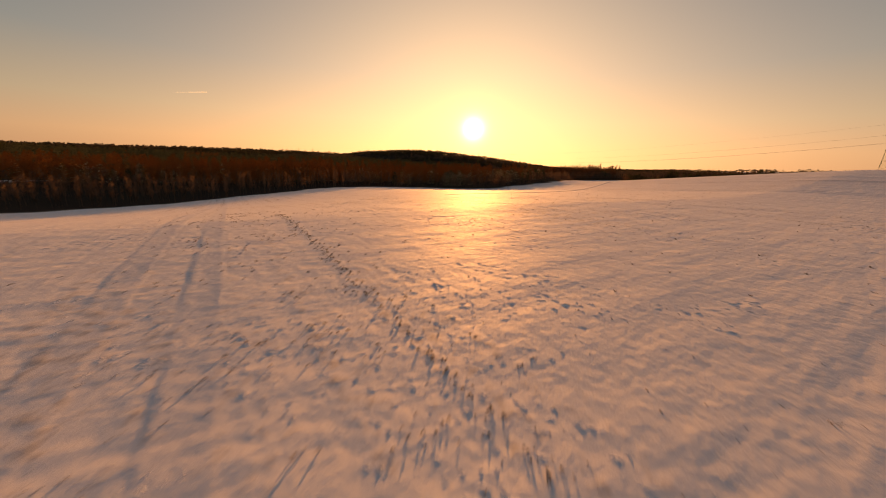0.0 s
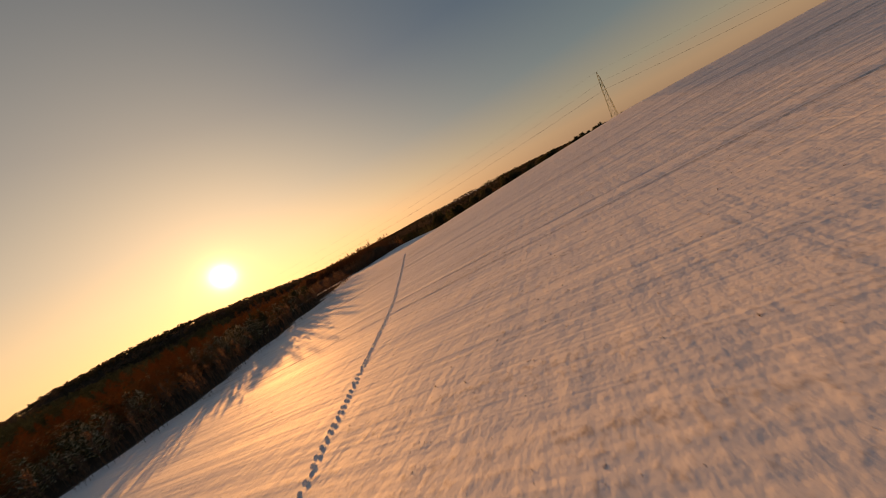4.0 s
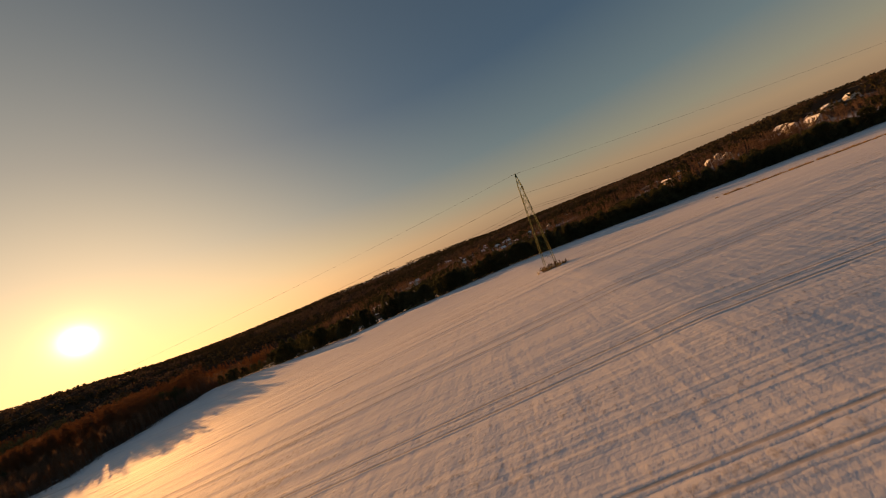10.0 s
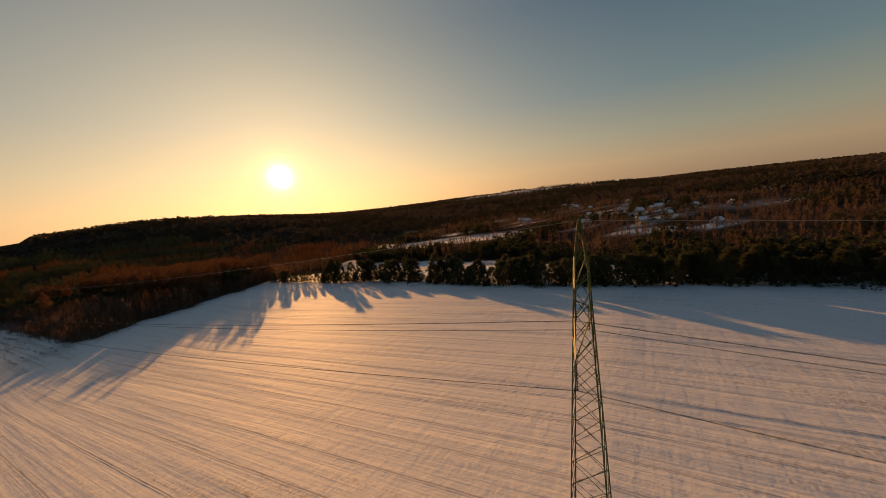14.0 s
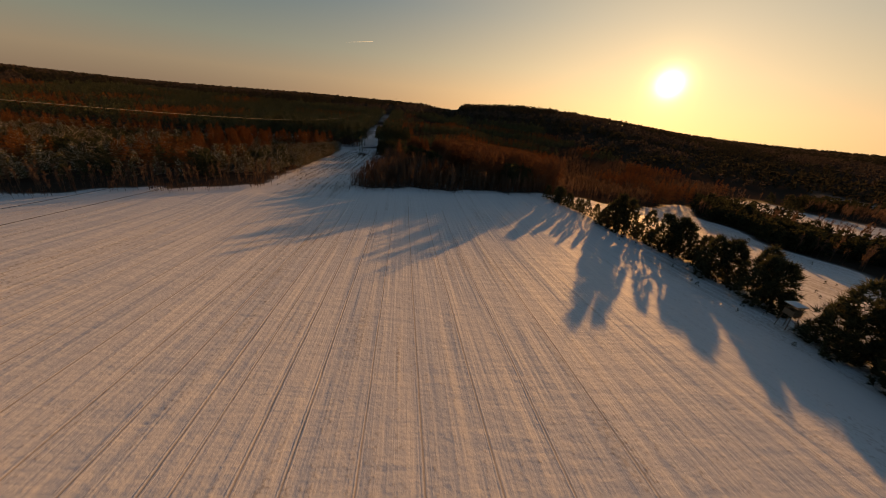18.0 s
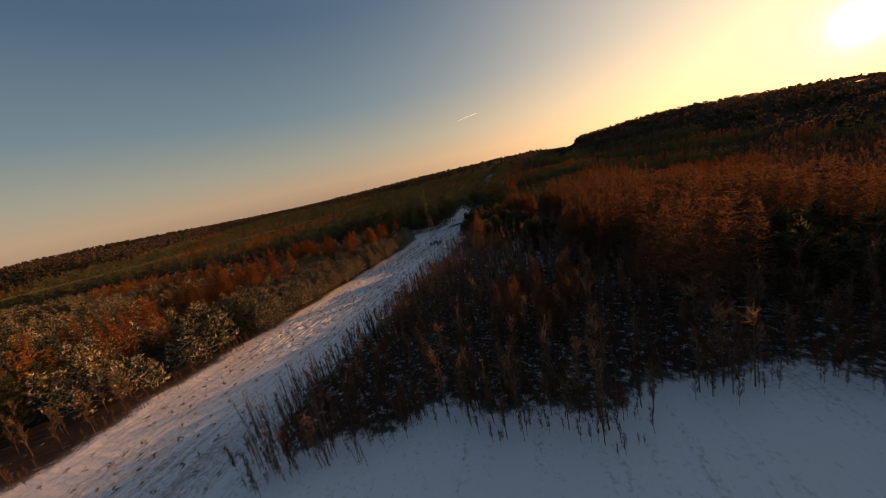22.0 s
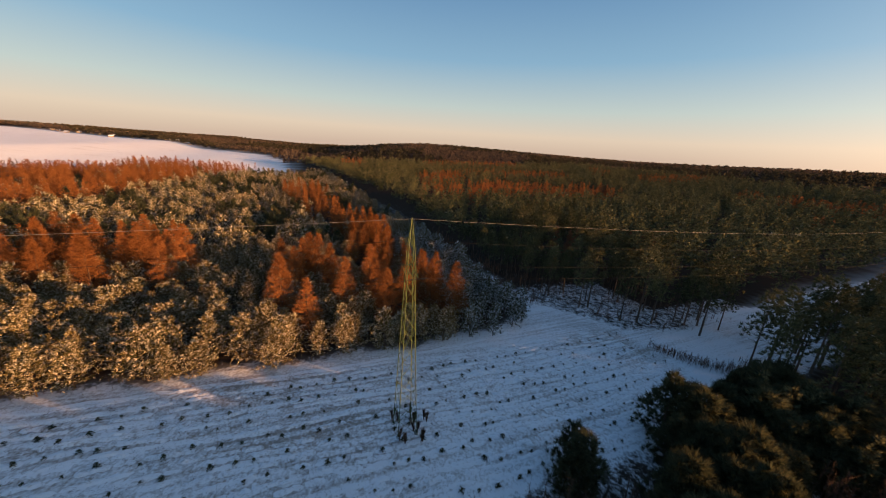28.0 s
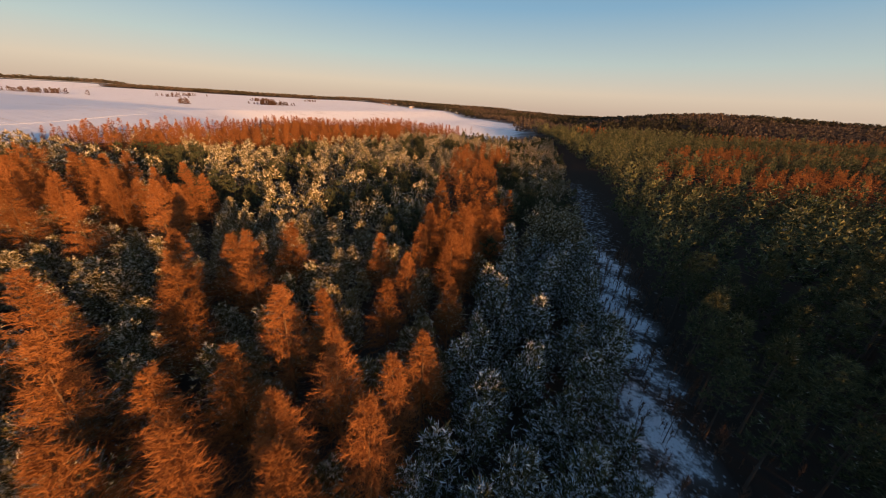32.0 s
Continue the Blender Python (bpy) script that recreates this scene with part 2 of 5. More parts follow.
ROOFSNOW = plain("roof_snow", (0.80, 0.81, 0.84), 0.8, 0.0, 1.0, 0.06)
TILE = plain("dark_roof_tiles", (0.12, 0.06, 0.045), 0.7, 0.0, 3.0, 0.25)
PANE = plain("window_glass", (0.03, 0.035, 0.045), 0.1)
WOOD = plain("weathered_wood", (0.20, 0.13, 0.08), 0.8)
CONCRETE = plain("concrete", (0.35, 0.34, 0.32), 0.9)


# ---- mesh helpers ----
def mesh_of(name, verts, faces, mats):
    me = bpy.data.meshes.new(name)
    me.from_pydata(verts, [], faces)
    for m in (mats if isinstance(mats, (list, tuple)) else [mats]):
        me.materials.append(m)
    return me


def tri_mesh(name, tris, mat):
    """A mesh of loose triangles, tris of shape (n, 3, 3)."""
    tris = np.asarray(tris, dtype=np.float32)
    n = len(tris)
    me = bpy.data.meshes.new(name)
    me.vertices.add(n * 3)
    me.vertices.foreach_set("co", tris.reshape(-1))
    me.loops.add(n * 3)
    me.loops.foreach_set("vertex_index", np.arange(n * 3, dtype=np.int32))
    me.polygons.add(n)
    me.polygons.foreach_set("loop_start", np.arange(0, n * 3, 3, dtype=np.int32))
    me.update(calc_edges=True)
    me.materials.append(mat)
    return me


def thing(name, label, category, at, group="", kind="", data=None):
    ob = new(name, data)
    ob.location = at
    return tagged(ob, label, category, group, kind)


def part(name, data, parent, label=""):
    ob = new(name, data)
    ob.parent = parent
    return tagged(ob, label) if label else ob


# ---- the lie of the land ----
LINE = (-0.599, 0.8007)          # the way of the power line, over the ground


def uv(x, y):
    return x * LINE[0] + y * LINE[1], x * LINE[1] - y * LINE[0]


def xy(u, v):
    return u * LINE[0] + v * LINE[1], u * LINE[1] - v * LINE[0]


def step(a, b, x):
    t = np.clip((x - a) / (b - a), 0, 1)
    return t * t * (3 - 2 * t)


def bell(x, c, s):
    return np.exp(-((x - c) / s) ** 2 / 2)


def ground(x, y):
    """Height of the land, for numbers or arrays."""
    u, v = x * LINE[0] + y * LINE[1], x * LINE[1] - y * LINE[0]
    z = -0.0600 * np.clip(u, 0, 345) + 0.6 * bell(u, 60, 50)
    knoll = step(-240, -110, v) * (1 - step(100, 190, u)) * step(-800, -180, u)
    z = z + (9.5 * bell(np.maximum(u, -90), -90, 130) * bell(v, -38, np.where(v < -38, 100, 47)) - 4.08) * knoll - 1.31
    z = z - 4.6 * step(-20, -150, v) * (1 - 0.8 * step(60, 330, u))
    z = z - (12.0 - 4.4 * knoll) * step(92 - 27 * knoll, 190, v) * step(-420, -60, u)
    z = z - 4.5 * step(-210, -300, v) * step(-15, 70, u) * (1 - step(110, 200, u))
    r, az = np.hypot(x, y), np.degrees(np.arctan2(x, y))
    west = step(-92, -112, az) + step(150, 170, az)
    far = step(500 + 500 * west, 1500 + 300 * west, r)
    hill = 6 + 42 * bell(az, -8, 9) * step(-28.2, -26.4, az) + 38 * step(-28.2, -26.4, az) * step(-5, -22, az)
    hill = hill + 16 * step(-26, -30, az) * step(-75, -45, az) + 22 * bell(az, -98, 8) + 12 * bell(az, -84, 9)
    hill = hill + 7 * bell(az, -145, 6) + 11 * bell(az, 178, 7) + 6 * bell(az, 60, 25) + 24 * bell(az, 40, 9) * step(1500, 2100, r) - 20 * step(44, 56, az) * (1 - step(82, 100, az)) - 10 * bell(az, 6, 9)
    z = z + far * (hill + 14 - 13 * west)
    return z


def at(u, v, lift=0.0):
    x, y = xy(u, v)
    return x, y, float(ground(x, y)) + lift


def spread(a, b, inner0, inner1, fine, grow=1.13):
    pts = list(np.arange(inner0, inner1 + 1e-6, fine))
    d = fine
    while pts[-1] < b:
        d *= grow
        pts.append(pts[-1] + d)
    d = fine
    while pts[0] > a:
        d *= grow
        pts.insert(0, pts[0] - d)
    return np.array(pts)


gx = spread(-3200, 3200, -320, 110, 1.8, 1.09)
gy = spread(-3200, 3200, -200, 330, 1.8, 1.09)
GX, GY = np.meshgrid(gx, gy, indexing="ij")
GZ = ground(GX, GY)
nx, ny = GX.shape
idx = np.arange(nx * ny).reshape(nx, ny)
quads = np.stack([idx[:-1, :-1], idx[1:, :-1], idx[1:, 1:], idx[:-1, 1:]], -1).reshape(-1, 4)
land = mesh_of("ground", np.stack([GX, GY, GZ], -1).reshape(-1, 3).tolist(), quads.tolist(), SNOW)
land.shade_smooth()


def corridor(u, v):
    """The cleared strip under the power line, and the ride across it."""
    far = (v > -12 + 1.5 * np.sin(u * 0.05)) & (v < 3) & (((u > 398) & (u < 690)) | ((u > 780) & (u < 900)) | ((u > 1180) & (u < 1260)))
    side = 0.8 * np.sin(u * 0.3) + 0.6 * np.sin(u * 0.71)
    west = np.interp(u, [150, 250, 320, 338, 352, 362], [-17.5, -18.5, -20.0, -23.0, -26.0, -33.0])
    end = np.interp(v, [-33, -23, -14, -4, 12], [361, 368, 372.5, 373.2, 371])
    return ((v > west + side) & (v < 11.8 + side) & (u > 150) & (u < end)) | far


def field_end(v):
    """Where the field ends and the woods begin, along the line."""
    return np.interp(v, [-2000, -1400, -1063, -913, -800, -653, -420, -362, -350, -293, -210, -188, -141, -121, -97, -69, -55, -16, 14, 98, 140, 330, 700], [-900, -400, 46, 155, 240, 272, 290, 283, 62, 78, 120, 126, 116, 123, 128, 132, 140, 155, 164, 176, 195, 300, 500]) + 2.2 * np.sin(v * 0.21) + 1.4 * np.sin(v * 0.53 + 1)


# places of the houses in the valley
VILLAGE = [(364, 22), (413, -14), (430, -30), (363, 233), (254, 120), (325, 37), (310, 281), (273, 244), (348, 230), (282, 209), (265, 342), (305, 186), (287, 382), (383, 290), (431, 426), (229, 213),
           (489, -88), (570, -86), (610, -118), (764, -183), (715, -150), (558, -177), (463, -103), (597, -95), (395, 358), (449, 334), (411, 400), (419, 265), (455, 470), (335, 262), (372, 200), (320, 225), (290, 178), (244, 168), (400, 180), (470, 20), (505, -20)]


def hedge_line(u):
    """Where the thick hedge of the valley begins, behind the field."""
    return np.interp(u, [-420, -60, -20, 7, 29, 48, 73, 115, 160, 200, 244, 300], [106, 108, 115, 137, 147, 159, 171, 188, 197, 204, 226, 250]) + 4 * np.sin(u * 0.11)


def meadow(u, v):
    """Open snow between the hedges of the valley."""
    return (v > 282 + 9 * np.sin(u * 0.06)) & (v < 342 + 8 * np.sin(u * 0.045)) & (u > 85) & (u < 290) | (v > 132 + 5 * np.sin(u * 0.05)) & (v < 203 + 6 * np.sin(u * 0.04)) & (u > -340) & (u < -105)


def rim(az):
    """How far out the woods close the view."""
    return 1150 + 420 * step(-125, -145, az) + 420 * step(150, 165, az)


def wooded(x, y):
    u, v = x * LINE[0] + y * LINE[1], x * LINE[1] - y * LINE[0]
    r, az = np.hypot(x, y), np.degrees(np.arctan2(x, y))
    valley = (v > hedge_line(u)) & (az > -10) & (az < 135) & ~meadow(u, v)
    glade = np.sin(u * 0.021 + 1.3 * np.sin(v * 0.017)) * np.sin(v * 0.043 + 0.9 * np.sin(u * 0.013)) > 0.86
    valley = valley & ~(glade & (v > hedge_line(u) + 50) & (r < 700))
    for hx, hy in VILLAGE:
        valley = valley & (np.hypot(x - hx, (y - hy) * 1.5) > 14)
    plot = (u > 360) & (u < 418) & (v > np.interp(u, [362, 372, 376, 388, 398, 410], [-31, -15, -11, -8, -6.5, -6])) & (v < 10)
    ride = (u > 355) & (u < 362) & (v < -28) & (v > -120) & (np.sin(u * 1.3 + v * 0.37) * np.sin(v * 0.83 + u * 0.5) > 0.5)
    far_field = (az > 28) & (az < 52) & (r > 1900) & (r < 2600)
    return ((u > field_end(v) + 7) & ~corridor(u, v) | (r > rim(az)) | valley) & ~far_field & ~plot & ~ride


def softened(mask, rounds=2):
    m = mask.astype(np.float32)
    for _ in range(rounds):
        p = np.pad(m, 1, mode="edge")
        m = (p[:-2, 1:-1] + p[2:, 1:-1] + p[1:-1, :-2] + p[1:-1, 2:] + 2 * m) / 6
    return m


gu, gv = GX * LINE[0] + GY * LINE[1], GX * LINE[1] - GY * LINE[0]
cover = wooded(GX, GY)
# how dark the woodland floor is coloured, by litter and by painted tree shade
shade = np.where((np.hypot(GX, GY) > 430) | (gv > 96) | (gv < -260) | (gu > 385), 1.0, np.where(gv < -15, np.where((gu > 351) & (gu < 363), 0.13, 0.30), np.where(gu < 235, 0.16, 0.07))) * cover
shade = np.where((gu > 355) & (gu < np.where(gv > -22, 428, 396)) & (gv > -45) & (gv < 14) & cover, 0.0, shade)
for name, mask in (("cover", cover), ("clear", (corridor(gu, gv) | (gv > 96)) & ~cover), ("deep", shade), ("tilled", 0.22 + 0.78 * step(-215, -150, gv)), ("crust", step(-340, -290, gv) * (1 - step(-150, -90, gv)) * step(160, 60, gu))):
    land.attributes.new(name, "FLOAT", "POINT").data.foreach_set("value", softened(mask).reshape(-1))
thing("ground", "snow-covered rolling farmland with ploughed furrows", "ground", (0, 0, 0), kind="structure", data=land)

# ---- trees ----
rng = np.random.default_rng(7)


def blades(base, tip, width, rs):
    """One thin triangle from each base to its tip."""
    d = tip - base
    side = np.cross(d, rs.normal(size=d.shape))
    side /= np.linalg.norm(side, axis=1, keepdims=True) + 1e-9
    w = (np.asarray(width).reshape(-1, 1)) * side / 2
    return np.stack([base - w, base + w, tip], 1)


def cone_tris(h, r, lean=0.0, sides=5, z0=0.0):
    a = np.arange(sides) * 2 * math.pi / sides
    ring = np.stack([np.cos(a) * r, np.sin(a) * r, np.full(sides, z0)], 1)
    tip = np.array([lean, 0, h])
    return np.stack([ring, np.roll(ring, -1, 0), np.broadcast_to(tip, ring.shape)], 1)


def limb_tris(p, q, r0, r1, sides=3):
    d = q - p
    a = np.cross(d, [0.3, 0.5, 0.81])
    a /= np.linalg.norm(a) + 1e-9
    b = np.cross(d, a)
    b /= np.linalg.norm(b) + 1e-9
    k = np.arange(sides) * 2 * math.pi / sides
    ring = np.outer(np.cos(k), a) + np.outer(np.sin(k), b)
    lo, hi = p + ring * r0, q + ring * r1
    return np.concatenate([np.stack([lo, np.roll(lo, -1, 0), hi], 1), np.stack([np.roll(lo, -1, 0), np.roll(hi, -1, 0), hi], 1)])


def larch_crown(seed, h=10.0, branches=80, twigs=12, wide=0.19, fat=1.0):
    """Level boughs that shorten evenly towards the tip, set with fine twigs."""
    rs = np.random.default_rng(seed)
    t = np.clip(0.16 + 0.83 * rs.uniform(0, 1, branches) ** 0.85, 0, 0.985)
    az = rs.uniform(0, 2 * math.pi, branches)
    length = h * wide * (1.02 - t) ** 0.8 * 1.12 * rs.uniform(0.86, 1.06, branches)
    out = np.stack([np.cos(az), np.sin(az), rs.uniform(0.05, 0.35, branches)], 1)
    base = np.stack([np.zeros(branches), np.zeros(branches), t * h], 1)
    tip = base + out * length[:, None]
    tris = [blades(base, tip, np.full(branches, 0.06 * fat), rs)]
    s = rs.uniform(0.12, 1.0, (branches, twigs, 1))
    b2 = base[:, None] + (tip - base)[:, None] * s
    drift = rs.normal(size=(branches, twigs, 3)) * 0.5 + out[:, None] * 0.5 + np.array([0, 0, 0.12])
    t2 = b2 + drift * (0.26 + 0.16 * length[:, None, None])
    tris.append(blades(b2.reshape(-1, 3), t2.reshape(-1, 3), rs.uniform(0.05, 0.11, branches * twigs) * fat, rs))
    return np.concatenate(tris)


def larch_trunk(seed, h):
    """Straight stem with dead, bare boughs near its foot."""
    rs = np.random.default_rng(seed)
    n = 26
    az, z = rs.uniform(0, 6.28, n), rs.uniform(0.05, 0.22, n) * h
    base = np.stack([np.zeros(n), np.zeros(n), z], 1)
    tip = base + np.stack([np.cos(az), np.sin(az), rs.uniform(-0.1, 0.25, n)], 1) * rs.uniform(0.9, 2.3, (n, 1))
    return tri_mesh("larch_trunk", np.concatenate([cone_tris(h, 0.16, 0.08, 6, -0.4), blades(base, tip, np.full(n, 0.05), rs)]), LARCH_BARK)


def needle_crown(seed, h, low, wide, clumps, needles, size, fat, dome=0.6, sag=0.0):
    """Clumps of needles at the ends of boughs, from the height low up to h."""
    rs = np.random.default_rng(seed)
    t = rs.uniform(0, 1, clumps)
    az = rs.uniform(0, 2 * math.pi, clumps)
    rad = wide * (1.02 - t) ** dome * np.sqrt(rs.uniform(0.15, 1.0, clumps)) * rs.uniform(0.75, 1.15, clumps)
    z = low + t * (h - low) - sag * rad
    c = np.stack([np.cos(az) * rad, np.sin(az) * rad, z], 1)
    stem = np.stack([np.zeros(clumps), np.zeros(clumps), z - 0.25 * rad], 1)
    tris = [blades(stem, c, np.full(clumps, 0.06), rs)]
    d = rs.normal(size=(clumps, needles, 3))
    d /= np.linalg.norm(d, axis=2, keepdims=True)
    d = d * 0.75 + np.array([0, 0, 0.35]) + (np.stack([np.cos(az), np.sin(az), np.zeros(clumps)], 1) * 0.35)[:, None]
    b = np.broadcast_to(c[:, None], d.shape) + d * 0.1 * size
    tip = b + d * size * rs.uniform(0.6, 1.15, (clumps, needles, 1))
    tris.append(blades(b.reshape(-1, 3), tip.reshape(-1, 3), rs.uniform(0.7, 1.3, clumps * needles) * fat, rs))
    return np.concatenate(tris)


def whorl_crown(seed, h, wide, whorls, boughs, tufts, needles, size, fat):
    """Boughs in whorls that rise at their ends, set with tufts of needles, under one leader."""
    rs = np.random.default_rng(seed)
    t = ((np.arange(whorls) + rs.uniform(0.2, 0.8, whorls)) / whorls)[:, None] * np.ones((1, boughs))
    az = rs.uniform(0, 6.28, (whorls, 1)) + np.arange(boughs) * 6.28 / boughs + rs.normal(size=(whorls, boughs)) * 0.3
    length = wide * (1.06 - t) ** 0.62 * rs.uniform(0.62, 1.12, (whorls, boughs))
    rise = 0.12 + 0.75 * t + rs.uniform(-0.08, 0.14, t.shape)
    out = np.stack([np.cos(az), np.sin(az), rise], -1).reshape(-1, 3)
    length, z = length.reshape(-1, 1), (h * (0.05 + 0.86 * t ** 0.92)).reshape(-1)
    base = np.stack([np.zeros_like(z), np.zeros_like(z), z], 1)
    n = len(z)
    tris = [blades(base, base + out * length, np.full(n, 0.07), rs)]
    s = rs.uniform(0.28, 1.0, (n, tufts, 1))
    c = base[:, None] + out[:, None] * length[:, None] * s + rs.normal(size=(n, tufts, 3)) * np.array([1, 1, 0.35]) * 0.13 * length[:, None]
    c[..., 2] += 0.16 * length * s[..., 0] ** 2
    top = np.stack([rs.normal(size=tufts) * 0.08, rs.normal(size=tufts) * 0.08, np.linspace(0.88, 1.0, tufts) * h], 1)
    c = np.concatenate([c.reshape(-1, 3), top])
    way = np.concatenate([np.repeat(out, tufts, 0), np.tile([[0, 0, 1.0]], (tufts, 1))])
    d = rs.normal(size=(len(c), needles, 3)) * 0.5 + way[:, None] * 0.55 + np.array([0, 0, 0.3])
    d /= np.linalg.norm(d, axis=2, keepdims=True) + 1e-9
    b = np.broadcast_to(c[:, None], d.shape)
    tip = b + d * size * rs.uniform(0.6, 1.2, (len(c), needles, 1))
    tris.append(blades(b.reshape(-1, 3), tip.reshape(-1, 3), rs.uniform(0.7, 1.3, len(c) * needles) * fat, rs))
    return np.concatenate(tris)


def bare_limbs(seed, h, limbs=9, low=0.42):
    rs = np.random.default_rng(seed)
    lean = np.array([rs.normal() * 0.25, rs.normal() * 0.25, h * 0.9])
    tris = [limb_tris(np.zeros(3), lean, 0.085, 0.03, 4)]
    ends = []
    for _ in range(limbs):
        p = lean * rs.uniform(low, 0.92)
        a = rs.uniform(0, 2 * math.pi)
        q = p + np.array([math.cos(a) * 0.075, math.sin(a) * 0.075, 0.25]) * h * rs.uniform(0.5, 1.0) * (1.35 - p[2] / h)
        tris.append(limb_tris(p, q, 0.035, 0.012))
        ends.append((p, q))
    ends.append((lean * 0.75, lean * 1.08))
    return np.concatenate(tris), ends


def bare_twigs(seed, ends, n=26, fat=1.0, size=1.1):
    rs = np.random.default_rng(seed + 50)
    out = []
    for p, q in ends:
        s = rs.uniform(0.3, 1.0, (n, 1))
        b = p + (q - p) * s
        d = rs.normal(size=(n, 3)) * 0.36 + (q - p) / np.linalg.norm(q - p) * 0.8
        out.append(blades(b, b + d * size * rs.uniform(0.6, 1.3, (n, 1)), rs.uniform(0.03, 0.06, n) * fat, rs))
    return np.concatenate(out)


def trunk_mesh(name, h, r):
    return tri_mesh(name, cone_tris(h, r, 0.08, 6, -0.4), BARK)


larch_kinds = [(larch_trunk(170 + i, 11.6), tri_mesh("larch_crown", larch_crown(100 + i, 11.8, 260, 27, 0.262, 0.42), LARCH)) for i in range(6)]
shaded_larch_kinds = [(larch_trunk(180 + i, 11.6), tri_mesh("larch_crown", larch_crown(130 + i, 11.8, 220, 22, 0.225, 0.46), LARCH_SHADED)) for i in range(3)]
frost_kinds = [(trunk_mesh("pine_trunk", 6.0, 0.11), tri_mesh("frosted_crown", whorl_crown(200 + i, 7.4, 2.75, 11, 7, 9, 9, 0.42, 0.085), FROST)) for i in range(6)]
snowy_kinds = [(trunk_mesh("pine_trunk", 6.0, 0.11), tri_mesh("snowy_crown", whorl_crown(250 + i, 7.6, 2.4, 8, 6, 6, 7, 0.58, 0.15), SNOWY)) for i in range(5)]
pine_kinds = [(trunk_mesh("pine_trunk", 14.5, 0.22), tri_mesh("pine_crown", needle_crown(300 + i, 15.5, 7.0, 3.0, 130, 22, 0.66, 0.115, 0.5), TALLPINE)) for i in range(6)]
hedge_kinds = [(trunk_mesh("pine_trunk", 4.6, 0.13), tri_mesh("pine_crown", needle_crown(420 + i, 6.0 + 0.3 * (i % 3), 0.1, 2.9, 170, 28, 0.72, 0.095, (0.55, 0.8, 0.65)[i % 3]), PINE)) for i in range(6)]
bush_kinds = [(trunk_mesh("pine_trunk", 4.6, 0.13), tri_mesh("pine_crown", needle_crown(400 + i, 6.0, 0.2, 2.7, 190, 46, 0.62, 0.062, 0.5), PINE)) for i in range(6)]
bare_kinds = []
for i in range(7):
    lt, le = bare_limbs(500 + i, 10.2, 15, 0.45)
    bare_kinds.append((tri_mesh("bare_trunk", lt, BARK), tri_mesh("bare_twigs", bare_twigs(500 + i, le, 46, 0.5, 0.8), BROWN)))


def stem_clump(seed):
    """A clump of thin straight stems that fan out a little, with short upright twigs in their upper half."""
    rs = np.random.default_rng(seed)
    wood_tris, twig_tris = [], []
    for _ in range(7):
        foot = np.array([rs.normal() * 0.75, rs.normal() * 0.75, -0.2])
        h = rs.uniform(5.5, 9.0)
        tip = foot + np.array([rs.normal() * 0.45, rs.normal() * 0.45, h])
        wood_tris.append(limb_tris(foot, tip, 0.055, 0.015))
        n = 46
        b = foot + (tip - foot) * rs.uniform(0.42, 1.0, (n, 1))
        d = rs.normal(size=(n, 3)) * np.array([0.3, 0.3, 0.15]) + np.array([0, 0, 0.55])
        twig_tris.append(blades(b, b + d * rs.uniform(0.5, 1.5, (n, 1)), rs.uniform(0.02, 0.04, n), rs))
    return tri_mesh("bare_trunk", np.concatenate(wood_tris), BARK), tri_mesh("bare_twigs", np.concatenate(twig_tris), BROWN)


stem_kinds = [stem_clump(540 + i) for i in range(7)]
bush_low = []
for i in range(3):
    lt, le = bare_limbs(560 + i, 1.9, 14, 0.1)
    bush_low.append(tri_mesh("small_bush", np.concatenate([lt, bare_twigs(560 + i, le, 30, 0.7, 0.5)]), BROWN))


def plant(kind_list, name, label, category, u, v, scale, group, sink=0.0):
    """One tree with its trunk and crown."""
    x, y, z = at(u, v)
    ob = thing(name, label, category, (x, y, z - sink), group)
    ob.rotation_euler = (0, 0, rng.uniform(0, 6.28))
    ob.scale = (scale * rng.uniform(0.9, 1.12),) * 2 + (scale,)
    tr, cr = kind_list[rng.integers(len(kind_list))]
    part("trunk", tr, ob)
    part("crown", cr, ob)
    return ob


def scatter(u0, u1, v0, v1, gap, jitter=0.35):
    us, vs = np.arange(u0, u1, gap), np.arange(v0, v1, gap)
    A, B = np.meshgrid(us, vs, indexing="ij")
    return np.stack([A, B], -1).reshape(-1, 2) + rng.uniform(-jitter, jitter, (A.size, 2)) * gap


def wood(name, label, spots, shapes, mat, heights):
    """One joined mesh of many trees that stand too thick to count."""
    if not len(spots):
        return
    x, y = spots[:, 0] * LINE[0] + spots[:, 1] * LINE[1], spots[:, 0] * LINE[1] - spots[:, 1] * LINE[0]
    z = ground(x, y)
    out = []
    pick = rng.integers(len(shapes), size=len(spots))
    size = rng.uniform(*heights, len(spots))
    a = rng.uniform(0, 6.28, len(spots))
    for k, shape in enumerate(shapes):
        s = np.nonzero(pick == k)[0]
        if not len(s):
            continue
        p = np.broadcast_to(shape[None], (len(s), *shape.shape)) * size[s, None, None, None]
        c, d = np.cos(a[s])[:, None, None], np.sin(a[s])[:, None, None]
        q = np.stack([p[..., 0] * c - p[..., 1] * d + x[s, None, None], p[..., 0] * d + p[..., 1] * c + y[s, None, None], p[..., 2] + z[s, None, None]], -1)
        out.append(q.reshape(-1, 3, 3))
    thing(name, label, "forest", (0, 0, 0), kind="stuff", data=tri_mesh(name, np.concatenate(out), mat))


